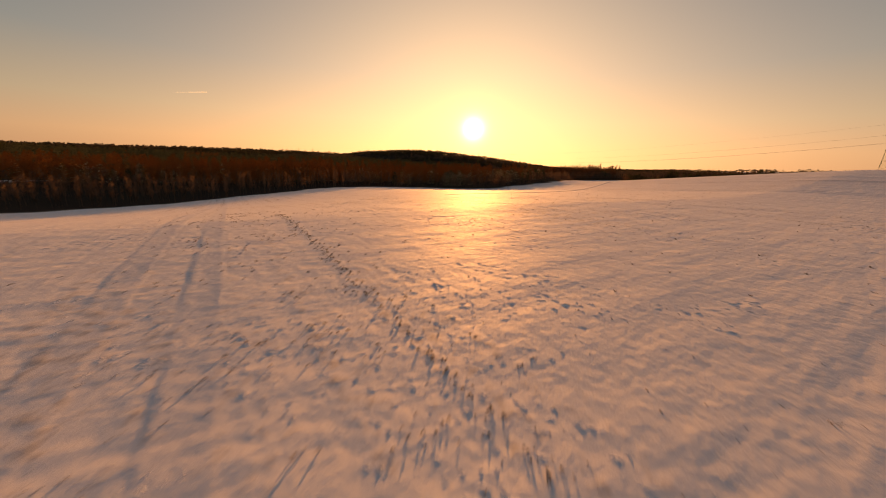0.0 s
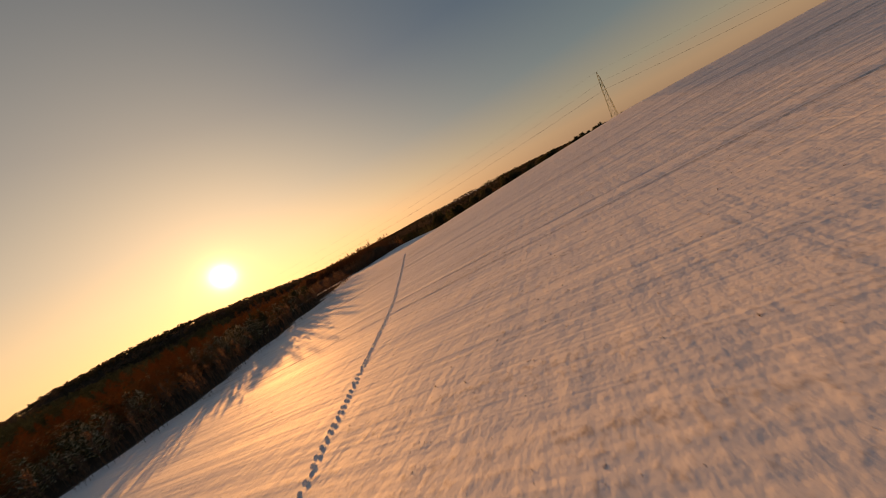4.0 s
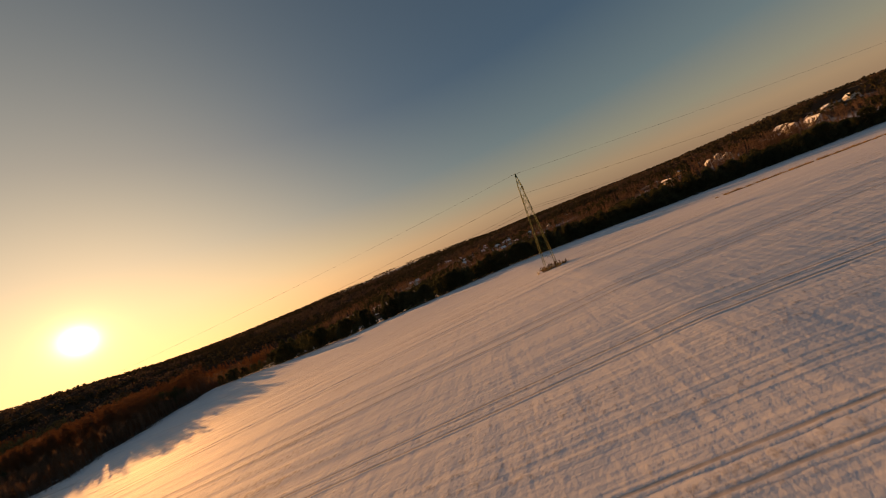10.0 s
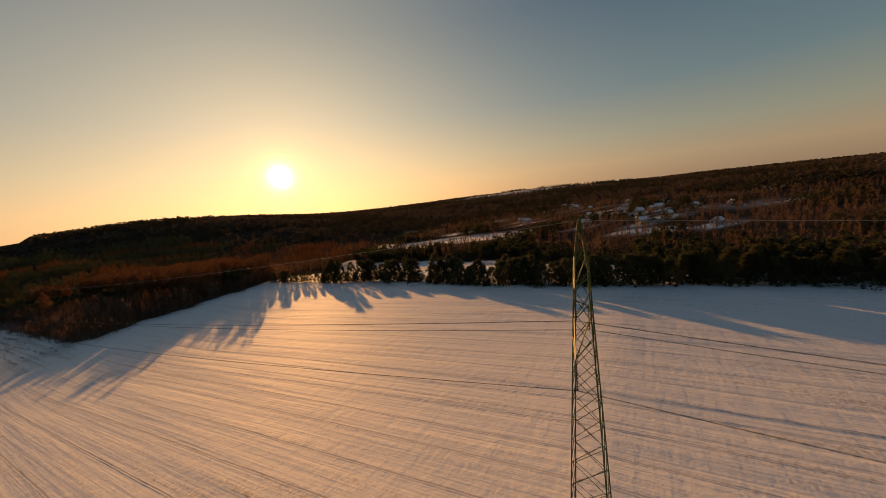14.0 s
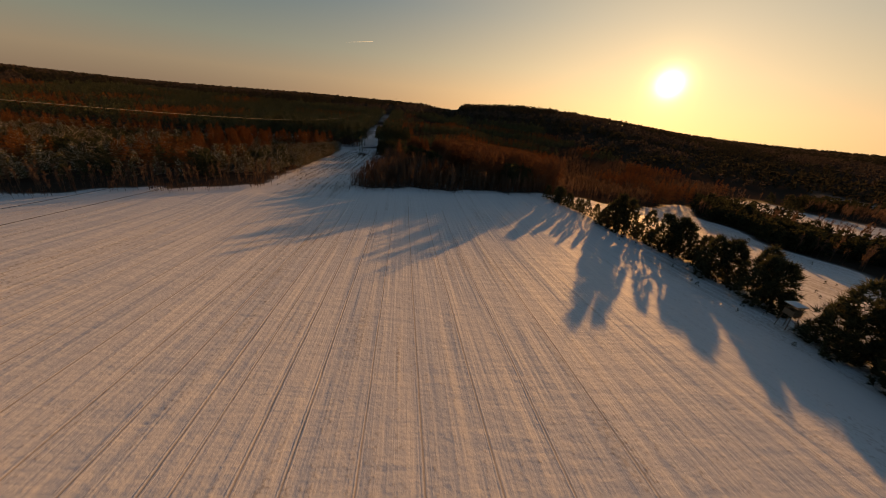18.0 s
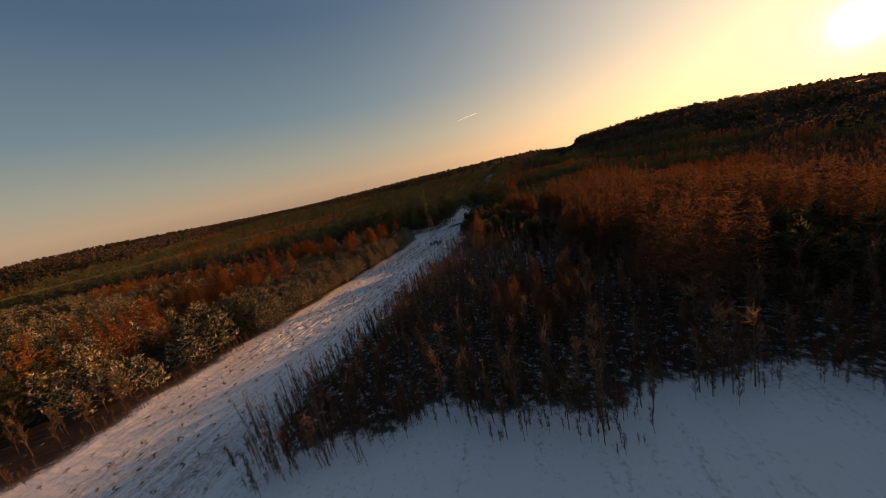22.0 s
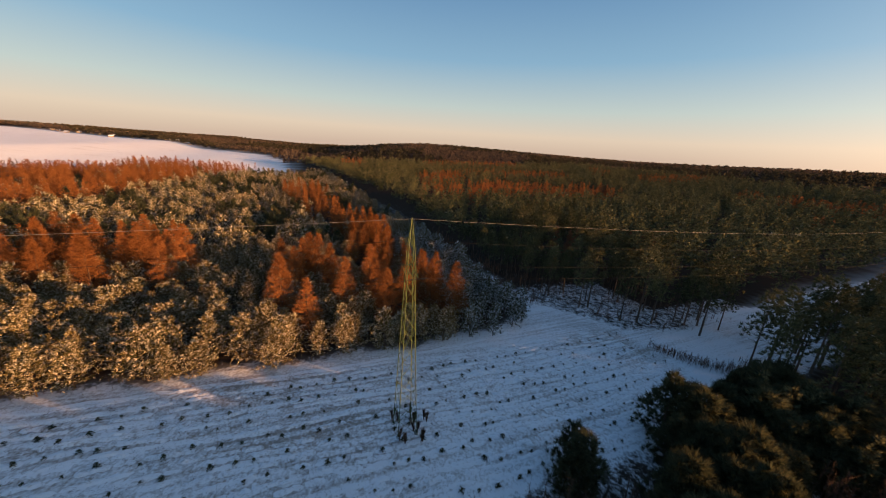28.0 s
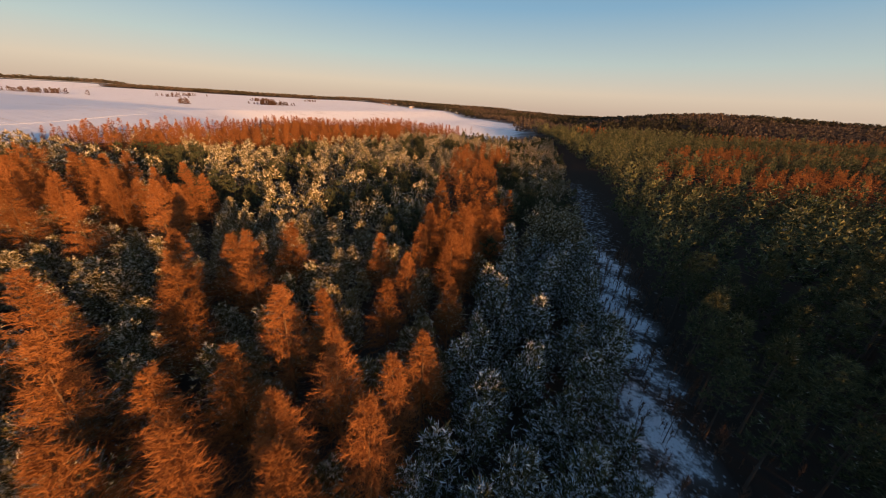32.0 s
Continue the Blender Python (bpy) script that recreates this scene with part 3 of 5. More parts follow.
# low shapes, one unit high
far_larch = []
for i in range(5):
    far_larch.append(larch_crown(600 + i, 10.0, 90, 6, 0.235, 1.25) / 10.0)
far_frost = [whorl_crown(620 + i, 10.0, 3.3, 6, 5, 4, 4, 1.15, 0.30) / 10.0 for i in range(5)]
far_pine = [needle_crown(640 + i, 10.0, 4.4, 2.0, 36, 8, 0.62, 0.27, 0.55) / 10.0 for i in range(5)]
far_pine_low = [needle_crown(650 + i, 10.0, 0.4, 4.0, 36, 7, 1.6, 0.75, 0.5) / 10.0 for i in range(5)]
dot_pine = [needle_crown(660 + i, 10.0, 2.0, 2.6, 7, 4, 2.6, 1.9, 0.5) / 10.0 for i in range(4)]


def twig_shape(seed):
    lt, le = bare_limbs(seed, 10.0, 9, 0.2)
    return np.concatenate([lt, bare_twigs(seed, le, 14, 2.4, 1.3)]) / 10.0


far_bare = [twig_shape(680 + i) for i in range(5)]


def thin_shape(seed):
    lt, le = bare_limbs(seed, 10.0, 6, 0.25)
    return np.concatenate([lt, bare_twigs(seed, le, 9, 4.0, 1.7)]) / 10.0


thin_bare = [thin_shape(690 + i) for i in range(5)]


def patch(u, v, cells):
    """How deep a spot lies in the nearest of some oval stands."""
    wob = 0.35 * noise.noise(Vector((u * 0.07, v * 0.07, 5.0)))
    return max(1 - ((u - a) / p) ** 2 - ((v - b) / q) ** 2 for a, b, p, q in cells) + wob


# larches that stand free beside the clearing
LARCHES = [(295, -37), (306, -43), (308, -32), (316, -28), (315, -34), (318, -38), (316, -46), (324, -36), (321, -31), (328, -32), (332, -27), (330, -43), (315, -70), (322, -65), (327, -72), (300, -27), (298, -48), (304, -54), (302, -64), (318, -50), (328, -77), (254, -60),
           (263, -64), (300, -55), (232, -65), (295, -51), (331, -37), (325, -42), (331, -48), (249, -55), (272, -65), (270, -54), (258, -52), (241, -60), (243, -69), (320, -76), (326, -84), (319, -84), (330, -61), (323, -56)]
LARCH_STANDS = [(323, -104, 10, 24), (312, -150, 10, 28), (304, -205, 14, 32), (252, -66, 14, 7), (236, -72, 14, 9), (262, -76, 10, 6), (214, -72, 14, 9),
                (172, -124, 26, 22), (180, -175, 34, 38), (192, -245, 42, 54), (212, -335, 44, 48), (240, -375, 30, 30), (182, -62, 12, 14), (200, -44, 8, 7)]
wide_larch = [(float(u), float(v)) for u, v in scatter(95, 357, -420, -19, 4.2)]
near_l, near_f, far_l, far_f, edge_b = [], [], [], [], []
for u, v in wide_larch:
    if u < field_end(v) + 3 or u > 353 - 0.0012 * max(0, -v - 70) ** 1.6 or corridor(u, v - 1.5) or min(math.hypot(u - a, v - b) for a, b in LARCHES) < 3.2:
        continue
    p = patch(u, v, LARCH_STANDS)
    larch = p > 0 and v < (-21 if 309 < u < 336 else -28) + 3 * math.sin(u * 0.4)
    edge = u < field_end(v) + 26 + 14 * noise.noise(Vector((v * 0.05, 0, 1))) or (v < -195 and u < 175)
    if larch and not edge and rng.uniform() < 0.3:
        if rng.uniform() < 0.5:
            continue
        larch = False
    if edge and not larch:
        edge_b.append((u, v))
        continue
    near = u > 205 and v > -20 - 85 * step(205, 260, u)
    (near_l if larch and near else far_l if larch else near_f if near else far_f).append((u, v))
near_l.sort(key=lambda p: (p[0] - 318) ** 2 + (p[1] + 20) ** 2)
near_f.sort(key=lambda p: (p[0] - 310) ** 2 * 0.4 + (p[1] + 15) ** 2)
for u, v in LARCHES:
    plant(larch_kinds, "larch_tree", "tall bare larch with dense orange twigs in evening sun", "larch", u, v, rng.uniform(1.12, 1.42), "larches beside the clearing")
for u, v in near_l[:160]:
    plant(larch_kinds, "larch_tree", "bare larch with dense orange twigs in evening sun", "larch", u, v, rng.uniform(0.9, 1.4), "larches beside the clearing")
ride_side = [p for p in near_f if p[0] > 332]
near_f = [p for p in near_f if p[0] <= 332]
for u, v in ride_side[:200]:
    plant(snowy_kinds, "snowy_pine", "young pine thickly rimed with frost beside the ride", "pine", u, v, rng.uniform(0.8, 1.4), "snowy pines beside the ride")
for u, v in near_f[:300]:
    plant(frost_kinds, "young_pine", "young green pine dusted with frost beside the clearing", "pine", u, v, rng.uniform(0.85, 1.3) if v > -30 else rng.uniform(0.7, 1.15), "frosted young pines")
far_l += near_l[160:]
far_f += near_f[300:]
wood("larch_wood", "rows of orange larches in a young plantation", np.array(far_l), far_larch, LARCH, (10.5, 15.0))
wood("edge_wood", "brown leafless trees along the field edge", np.array(edge_b), far_bare, BROWN, (4.4, 8.2))
scrub = [(float(field_end(v)) + rng.uniform(1, 9), v) for v in rng.uniform(-200, -17, 420)] + [(u, -18.0 + rng.normal() * 0.9) for u in rng.uniform(158, 205, 60)]
scrub += [(float(field_end(v)) + rng.uniform(4, 12), v) for v in rng.uniform(14, 150, 420)] + [(u, 13.2 + rng.normal() * 0.7) for u in rng.uniform(168, 235, 70)]
wood("edge_scrub", "low brown scrub in front of the wood", np.array(scrub), far_bare, BROWN, (1.2, 3.6))
thicket = [(float(field_end(v)) + rng.uniform(5, 40), v) for v in rng.uniform(14, 118, 330)] + [(rng.uniform(176, 240), v) for v in rng.uniform(16, 34, 110)]
wood("edge_thicket", "dense leafless brown thicket along the field edge", np.array(thicket), far_bare, BROWN, (2.6, 6.2))
low_growth = [(float(field_end(v)) + 7 + 84 * f ** 1.25, v) for v, f in zip(rng.uniform(13, 105, 2300), rng.uniform(0, 1, 2300))]
wood("brown_coppice", "low dense brown coppice between the trees", np.array(low_growth[::2]), far_bare, BROWN, (2.0, 4.6))
wood("russet_coppice", "low coppice with withered russet leaves", np.array(low_growth[1::2]), far_bare, RUST, (2.0, 4.6))
verge = [(u, float(np.interp(u, [150, 250, 320, 338], [-18.4, -19.4, -20.8, -23.6])) + rng.normal() * 0.8) for u in rng.uniform(200, 345, 260)]
wood("verge_brush", "withered brown brush at the feet of the pines", np.array(verge), far_bare, DRYGRASS, (0.35, 1.1))
far_f = [p for p in far_f if rng.uniform() < 0.8]
green = [p for p in far_f if noise.noise(Vector((p[0] * 0.05, p[1] * 0.05, 7))) > 0.12]
green_set = set(green)
wood("frosted_pine_wood", "young frosted pines between the larches", np.array([p for p in far_f if p not in green_set]), far_frost, FROST, (5.0, 10.0))
wood("young_pine_wood", "young dark green pines between the larches", np.array(green), far_frost, PINE, (5.0, 10.0))

for u, v in scatter(355, 363, -130, -34, 4.2):
    if rng.uniform() < 0.5:
        plant(bare_kinds, "bare_tree", "thin leafless tree on the shaded forest ride", "tree", u, v, rng.uniform(0.4, 0.75), "leafless trees on the ride")

ride_growth = [(float(u), float(v)) for u, v in zip(rng.uniform(353, 366, 420), rng.uniform(-120, -32, 420))]
wood("ride_brush", "thin dark leafless saplings on the shaded ride", np.array(ride_growth), thin_bare, BROWN, (1.2, 4.0))

# east of the line
EAST_PINES = [(290, 35, 7, 6), (264, 53, 6, 5), (297, 46, 7, 6), (312, 30, 7, 6), (332, 15, 3.2, 3.2), (340, 27, 10, 7), (353, 20, 8, 9), (370, 21, 12, 9), (300, 75, 12, 8), (205, 90, 12, 8), (318, 34, 10, 8)]
EAST_LARCH = [(200, 48, 8, 8), (238, 63, 10, 7), (262, 68, 14, 9), (233, 78, 16, 9), (204, 74, 10, 8), (325, 70, 22, 14), (346, 45, 12, 10), (309, 84, 14, 12), (283, 72, 12, 7), (277, 29, 4, 3), (275, 100, 44, 18), (220, 102, 26, 16), (345, 88, 25, 18)]
near_b, near_e, near_p, rest_b, rest_e, rest_p = [], [], [], [], [], []
for u, v in scatter(160, 378, 12.6, 140, 3.3):
    if u < field_end(v) + 5 or (u > 300 and v < 19 and patch(u, v, EAST_PINES) < 0):
        continue
    if patch(u, v, EAST_PINES) > 0:
        (near_p if v < 60 else rest_p).append((u, v))
    elif patch(u, v, EAST_LARCH) > 0:
        (near_e if v < 75 else rest_e).append((u, v))
    elif u > field_end(v) + 34 or rng.uniform() < 0.62:
        (near_b if v < 75 else rest_b).append((u, v))
for group_list in (near_b, near_e, near_p):
    group_list.sort(key=lambda p: p[1] + 0.1 * abs(p[0] - 260))
for u, v in near_b[:300]:
    plant(stem_kinds, "bare_tree", "clump of thin leafless stems with brown twigs", "tree", u, v, rng.uniform(0.4, 0.78) if v < 20 or u < field_end(v) + 34 else rng.uniform(0.8, 1.2) if u > 250 else rng.uniform(0.65, 1.0), "leafless stem clumps in the wood")
rest_b += near_b[300:]
for u, v in near_e[:130]:
    plant(shaded_larch_kinds, "larch_tree", "larch against the low sun, twigs toned darker for its shade", "larch", u, v, rng.uniform(1.15, 1.5) * (0.6 if u < field_end(v) + 48 else 1.0), "larches in the eastern wood")
rest_e += near_e[130:]
for u, v in near_p[:120]:
    plant(bush_kinds, "pine_tree", "dense dark green pine among leafless trees", "pine", u, v, rng.uniform(1.0, 1.75), "pines in the eastern wood")
rest_p += near_p[120:]
wood("bare_wood", "dense leafless brown woodland", np.array(rest_b), far_bare, BROWN, (5.5, 9.0))
wood("eastern_larch_wood", "larches in a duller shade tone behind the leafless trees", np.array(rest_e), far_larch, LARCH_SHADED, (13.0, 18.0))
wood("eastern_pine_wood", "dark green pines in the mixed wood", np.array(rest_p), far_frost, PINE, (7.0, 11.0))

# tall pines beyond the crossing ride
RUST_STANDS = [(485, -250, 38, 20), (436, -290, 22, 16), (455, -345, 30, 18), (525, -240, 26, 22), (575, -380, 40, 20), (580, -230, 22, 20)]
tall, tall_far, brown_far, larch_far = [], [], [], []
for u, v in scatter(384, 442, 9, 36, 5.2, 0.5):
    plant(pine_kinds, "tall_pine", "tall dark pine beside the snowy plot", "pine", u, v, rng.uniform(0.95, 1.35), "tall pines beside the plot")
for u, v in scatter(362, 480, -150, 0, 5.0, 0.5):
    if u < 363 + max(0, v + 40) * 0.6 or v > (-4.5 if u < 405 else -11.5):
        continue
    if patch(u, v, [(397, -60, 8, 7), (420, -47, 9, 8)]) > 0.1:
        plant(shaded_larch_kinds, "larch_tree", "larch with shade-toned twigs among tall pines", "larch", u, v, rng.uniform(1.0, 1.35), "larches among the pines")
        continue
    if u > 378 and noise.noise(Vector((u * 0.09, v * 0.09, 3))) < -0.3:
        continue
    (tall if v > -95 and u < 415 else tall_far).append((u, v))
tall.sort(key=lambda p: p[0] + 0.25 * abs(p[1] + 20))
for u, v in tall[:300]:
    plant(pine_kinds, "tall_pine", "tall dark pine with a bare lower trunk", "pine", u, v, rng.uniform(0.7, 0.98) if u < 384 and v < -34 else rng.uniform(0.85, 1.42), "tall pines")
tall_far += tall[300:]
for u, v in scatter(280, 900, -560, -150, 7.0, 0.6):
    if u > 366 - 0.00035 * (v + 150) ** 2 and u > field_end(v):
        k = noise.noise(Vector((u * 0.012, v * 0.012, 9))) + (0.6 if patch(u, v, RUST_STANDS) > 0 else 0.0)
        (larch_far if k > 0.28 else tall_far).append((u, v))
for u, v in scatter(480, 900, -150, 330, 6.0, 0.5):
    if v < -11.5 or v > 4:
        k = noise.noise(Vector((u * 0.012, v * 0.012, 9)))
        (larch_far if k > 0.3 else brown_far if v > 30 and k > -0.1 else tall_far).append((u, v))
# low pines added under the tall ones, to keep sun off the clearing
low_mixed = [(float(u), float(v)) for u, v in scatter(384, 440, 24, 36, 3.4)]
for u, v in scatter(365, 484, 2, 140, 4.6):
    if (v < 15 and u < 380) or (v < 36 and 378 < u < 442) or (v < 9 and u < 420):
        continue
    (larch_far if noise.noise(Vector((u * 0.02, v * 0.02, 4))) > 0.25 else low_mixed).append((u, v))
wood("low_pine_wood", "lower dark pines beside the power line, some added to block sun", np.array(low_mixed), far_pine, PINE, (7.0, 12.0))
for u, v in scatter(190, 480, 140, 330, 4.8):
    if u > field_end(v) + 4:
        (brown_far if noise.noise(Vector((u * 0.015, v * 0.015, 4))) > -0.25 else larch_far).append((u, v))
wood("pine_wood", "dark pine forest with dense crowns", np.array(tall_far), far_pine, TALLPINE, (11.0, 20.0))
wood("brown_wood", "brown leafless forest under the evening sun", np.array(brown_far), thin_bare, BROWN, (8.5, 12.0))
wood("distant_larch_wood", "rust-coloured larch stands in the dark forest", np.array(larch_far), far_larch, LARCH, (12.5, 18.0))

# brush in the ditch at the end of the clearing, undergrowth at the pines' feet
ditch = [(float(np.interp(f, [0, 0.3, 0.55, 1], [373.5, 377.2, 381, 395])) + rng.normal() * 0.8, float(np.interp(f, [0, 0.3, 0.55, 1], [-6, 1.3, 5.8, 9])) + rng.normal() * 1.1) for f in rng.uniform(0, 1, 520)]
wood("ditch_brush", "low dark leafless brush in a ditch", np.array(ditch), far_bare, BROWN, (0.6, 1.9))
under = [(float(u), float(v)) for u, v in zip(rng.uniform(368, 412, 420), rng.uniform(-60, -8, 420)) if u > 362 + max(0, v + 40) * 0.6]
wood("undergrowth", "small dark saplings between the pine trunks", np.array(under), far_bare, BROWN, (0.8, 2.8))

# far woods out to the hills
fa, fb = [], []
for k in range(64000):
    r = 560 + 2060 * rng.uniform() ** 0.75
    az = rng.uniform(-205, 155)
    x, y = r * math.sin(radians(az)), r * math.cos(radians(az))
    u, v = uv(x, y)
    if -11 < v < 6 and u < 1250:
        continue
    if 280 < u < 900 and -560 < v < 330:
        continue
    if u < field_end(v) + 3 and r < rim(az) and not (v > 232 and 0 < az < 120):
        continue
    if az < -150 or 100 < az or (28 < az < 52 and 1850 < r < 2650):
        gap_n = noise.noise(Vector((x * 0.004, y * 0.009, 2)))
        if gap_n < (0.28 if 28 < az < 52 else -0.2 if r > rim(az) else 0.15):
            continue
    (fa if noise.noise(Vector((x * 0.004, y * 0.004, 0))) > 0 else fb).append((u, v))
wood("far_pine_wood", "distant dark conifer forest on the hills", np.array(fa), dot_pine, HAZEPINE, (12.0, 16.0))
wood("far_bare_wood", "distant brown woodland on the hills", np.array(fb), dot_pine, HAZEBARE, (11.0, 15.0))

# hedge of dark pines along the field
HEDGE = [(176, 93), (152, 101), (120, 112), (98, 110), (80, 103), (64, 99), (44, 92), (22, 88), (0, 87), (-36, 95), (-120, 96), (-200, 99)]
hedge_foot = []
for (u0, v0), (u1, v1) in zip(HEDGE, HEDGE[1:]):
    d = math.hypot(u1 - u0, v1 - v0)
    gap = 2.6 if u0 > 60 else 1.7 if u0 > -30 else 2.2
    for k in range(int(d / gap)):
        f = (k + rng.uniform(0, 0.8)) / (d / gap)
        u, v = u0 + (u1 - u0) * f, v0 + (v1 - v0) * f + rng.uniform(0.8, 5 if u0 > 60 else 11)
        if 76 < u < 83:
            continue
        plant(hedge_kinds, "bushy_pine", "dark bushy pine on the snowy field edge", "pine", u, v, rng.uniform(0.65, 1.1) if u > 147 else rng.choice([0.8, 1.4, 1.65, 1.9]) * rng.uniform(0.9, 1.1) if u > 60 else rng.uniform(0.95, 1.6), "pines along the field edge")
    hedge_foot += [(u0 + (u1 - u0) * f, v0 + (v1 - v0) * f + rng.normal() * 1.2) for f in rng.uniform(0, 1, int(d * 0.9))]
wood("hedge_brush", "low withered brush at the foot of the hedge", np.array(hedge_foot), far_bare, BROWN, (0.3, 1.1))
thick = []
for n_trees, near_v, far_v in ((1500, 2, 34), (2300, 30, 160), (6500, 120, 560)):
    us = rng.uniform(-420, 300, n_trees)
    thick += list(zip(us, hedge_line(us) + rng.uniform(near_v, far_v, n_trees)))
thick = [(float(u), float(v)) for u, v in thick if bool(wooded(*xy(u, v))) and u < field_end(v)]
dark = [p for p in thick if noise.noise(Vector((p[0] * 0.02, p[1] * 0.02, 1))) > (-0.1 if p[1] < hedge_line(p[0]) + 36 else 0.22)]
low_row = [(rng.uniform(-240, -36), 97 + rng.normal() * 2.5) for _ in range(150)]
wood("low_shrubs", "low dark shrubs behind the field crest", np.array(low_row), far_pine_low, PINE, (2.0, 4.2))
wood("valley_thicket", "dark thickets and garden trees in the valley", np.array(dark), far_pine_low, PINE, (5.5, 10.0))
bare_set = set(dark)
wood("valley_bare_trees", "leafless garden trees in the valley", np.array([p for p in thick if p not in bare_set]), thin_bare, BROWN, (5.5, 10.5))
thin_scrub = [(float(u), float(v)) for u, v in zip(rng.uniform(10, 180, 200), rng.uniform(96, 215, 200)) if v < hedge_line(u) - 3]
wood("meadow_scrub", "scattered low scrub on the snowy slope", np.array(thin_scrub), far_pine_low, PINE, (0.5, 1.3))


# ---- power line ----
def bars(name, pairs, r, mat, sides=4):
    tris = [limb_tris(np.array(p, float), np.array(q, float), r, r, sides) for p, q in pairs]
    return tri_mesh(name, np.concatenate(tris), mat)


ARMS = [(3.5, 1, 3.1), (7.3, 1, 3.8), (6.6, -1, 3.2)]      # drop below the top, side and reach of each crossarm
HANG = 1.75                      # length of a hanging insulator string


def string_mesh(name, start, end, discs, r):
    """An insulator string: a rod with flared discs, in one piece."""
    p, q = Vector(start), Vector(end)
    d = (q - p).normalized()
    a = d.cross(Vector((0.2, 0.3, 0.93))).normalized()
    b = d.cross(a)
    n, verts, faces = 8, [], []
    rings = [(0.0, 0.25)]
    for i in range(discs):
        f = (i + 0.5) / discs
        w = 0.22 / discs
        rings += [(f - w, 0.3), (f - w * 0.3, 1.0), (f + w * 0.3, 0.9), (f + w, 0.3)]
    rings.append((1.0, 0.25))
    for f, k in rings:
        c = p.lerp(q, f)
        verts += [tuple(c + (a * math.cos(t * 6.2832 / n) + b * math.sin(t * 6.2832 / n)) * r * k) for t in range(n)]
    for i in range(len(rings) - 1):
        for t in range(n):
            faces.append((i * n + t, i * n + (t + 1) % n, (i + 1) * n + (t + 1) % n, (i + 1) * n + t))
    faces += [tuple(range(n))[::-1], tuple(range(len(verts) - n, len(verts)))]
    return mesh_of(name, verts, faces, GLASSY)


def pylon(u, v, height, strained, label):
    x, y, z = at(u, v)
    top = thing("pylon", label, "pylon", (x, y, z), "pylons of the power line")
    top.rotation_euler = (0, 0, math.atan2(LINE[1], LINE[0]))
    levels = np.linspace(0, 1, 15) ** 0.92 * height

    def half(h):
        return 1.35 - 1.10 * h / height if h < height * 0.86 else (1.35 - 1.10 * 0.86) * (1 - (h / height - 0.86) / 0.14) + 0.05

    def corner(h, k):
        s = half(h)
        return ((s, s, h), (-s, s, h), (-s, -s, h), (s, -s, h))[k % 4]

    legs = []
    for k in range(4):
        legs = [(corner(a, k), corner(b, k)) for a, b in zip(levels, levels[1:])]
        part("leg", bars("leg", legs, 0.055, STEEL), top)
        brace = []
        for i, (a, b) in enumerate(zip(levels, levels[1:])):
            brace.append((corner(a, k), corner(b, k + 1)))
            brace.append((corner(a, k + 1), corner(b, k)))
        part("lattice", bars("lattice", brace, 0.026, STEEL, 3), top)
    for drop, side, reach in ARMS:
        h = height - drop
        s = half(h)
        tip = (0, side * reach, h + 0.1)
        arm = [((s, side * s, h), tip), ((-s, side * s, h), tip), ((s * 0.8, side * s * 0.8, h + 1.3), tip), ((-s * 0.8, side * s * 0.8, h + 1.3), tip)]
        a = part("crossarm", bars("crossarm", arm, 0.045, STEEL, 3), top)
        if strained:
            for e in (-1, 1):
                part("insulator", string_mesh("insulator", (e * 0.12, side * reach, h + 0.06), (e * 1.4, side * reach, h + 0.02), 8, 0.09), a)
        else:
            part("insulator", string_mesh("insulator", (0, side * reach, h + 0.06), (0, side * reach, h - HANG), 11, 0.085), a)
    for e in (-1, 1):
        part("insulator", string_mesh("insulator", (e * 0.5, 0, height - 0.05), (e * 0.95, 0, height - 0.07), 3, 0.065), top)
    loop = [(-0.6 + 0.1 * i, 0.2, height - 0.1 - 0.55 * (1 - ((i - 6) / 6) ** 2)) for i in range(13)]
    part("jumper_wire", bars("jumper_wire", list(zip(loop, loop[1:])), 0.015, CONDUCTOR, 3), top)
    part("peak", bars("peak", [((0, 0, height - 0.9), (0, 0, height + 0.15))], 0.06, STEEL, 4), top)
    for k in range(4):
        part("footing", bars("footing", [((*corner(0, k)[:2], -0.5), (*corner(0, k)[:2], 0.35))], 0.3, CONCRETE, 6), top)
    return (x, y, z)


PYL = [(-300, 0), (0, 0), (312, 0), (620, 0), (930, 0), (1240, 0), (1500, 0)]
HGT = [24, 23.5, 31.5, 27, 25, 25, 27]
STRAIN = [False, False, True, False, False, False, False]
base_at = [pylon(u, v, h, s, "tall green lattice power pylon on the snow") for (u, v), h, s in zip(PYL, HGT, STRAIN)]


def wire(name, p, q, sag, label, r, mat):
    cu = bpy.data.curves.new(name, "CURVE")
    cu.dimensions, cu.bevel_depth, cu.bevel_resolution = "3D", r, 1
    sp = cu.splines.new("POLY")
    n = 40
    sp.points.add(n)
    for i in range(n + 1):
        f = i / n
        sp.points[i].co = (*(p[k] + (q[k] - p[k]) * f - (4 * sag * f * (1 - f) if k == 2 else 0) for k in range(3)), 1)
    cu.materials.append(mat)
    thing(name, label, "cable", (0, 0, 0), "wires of the power line", data=cu)


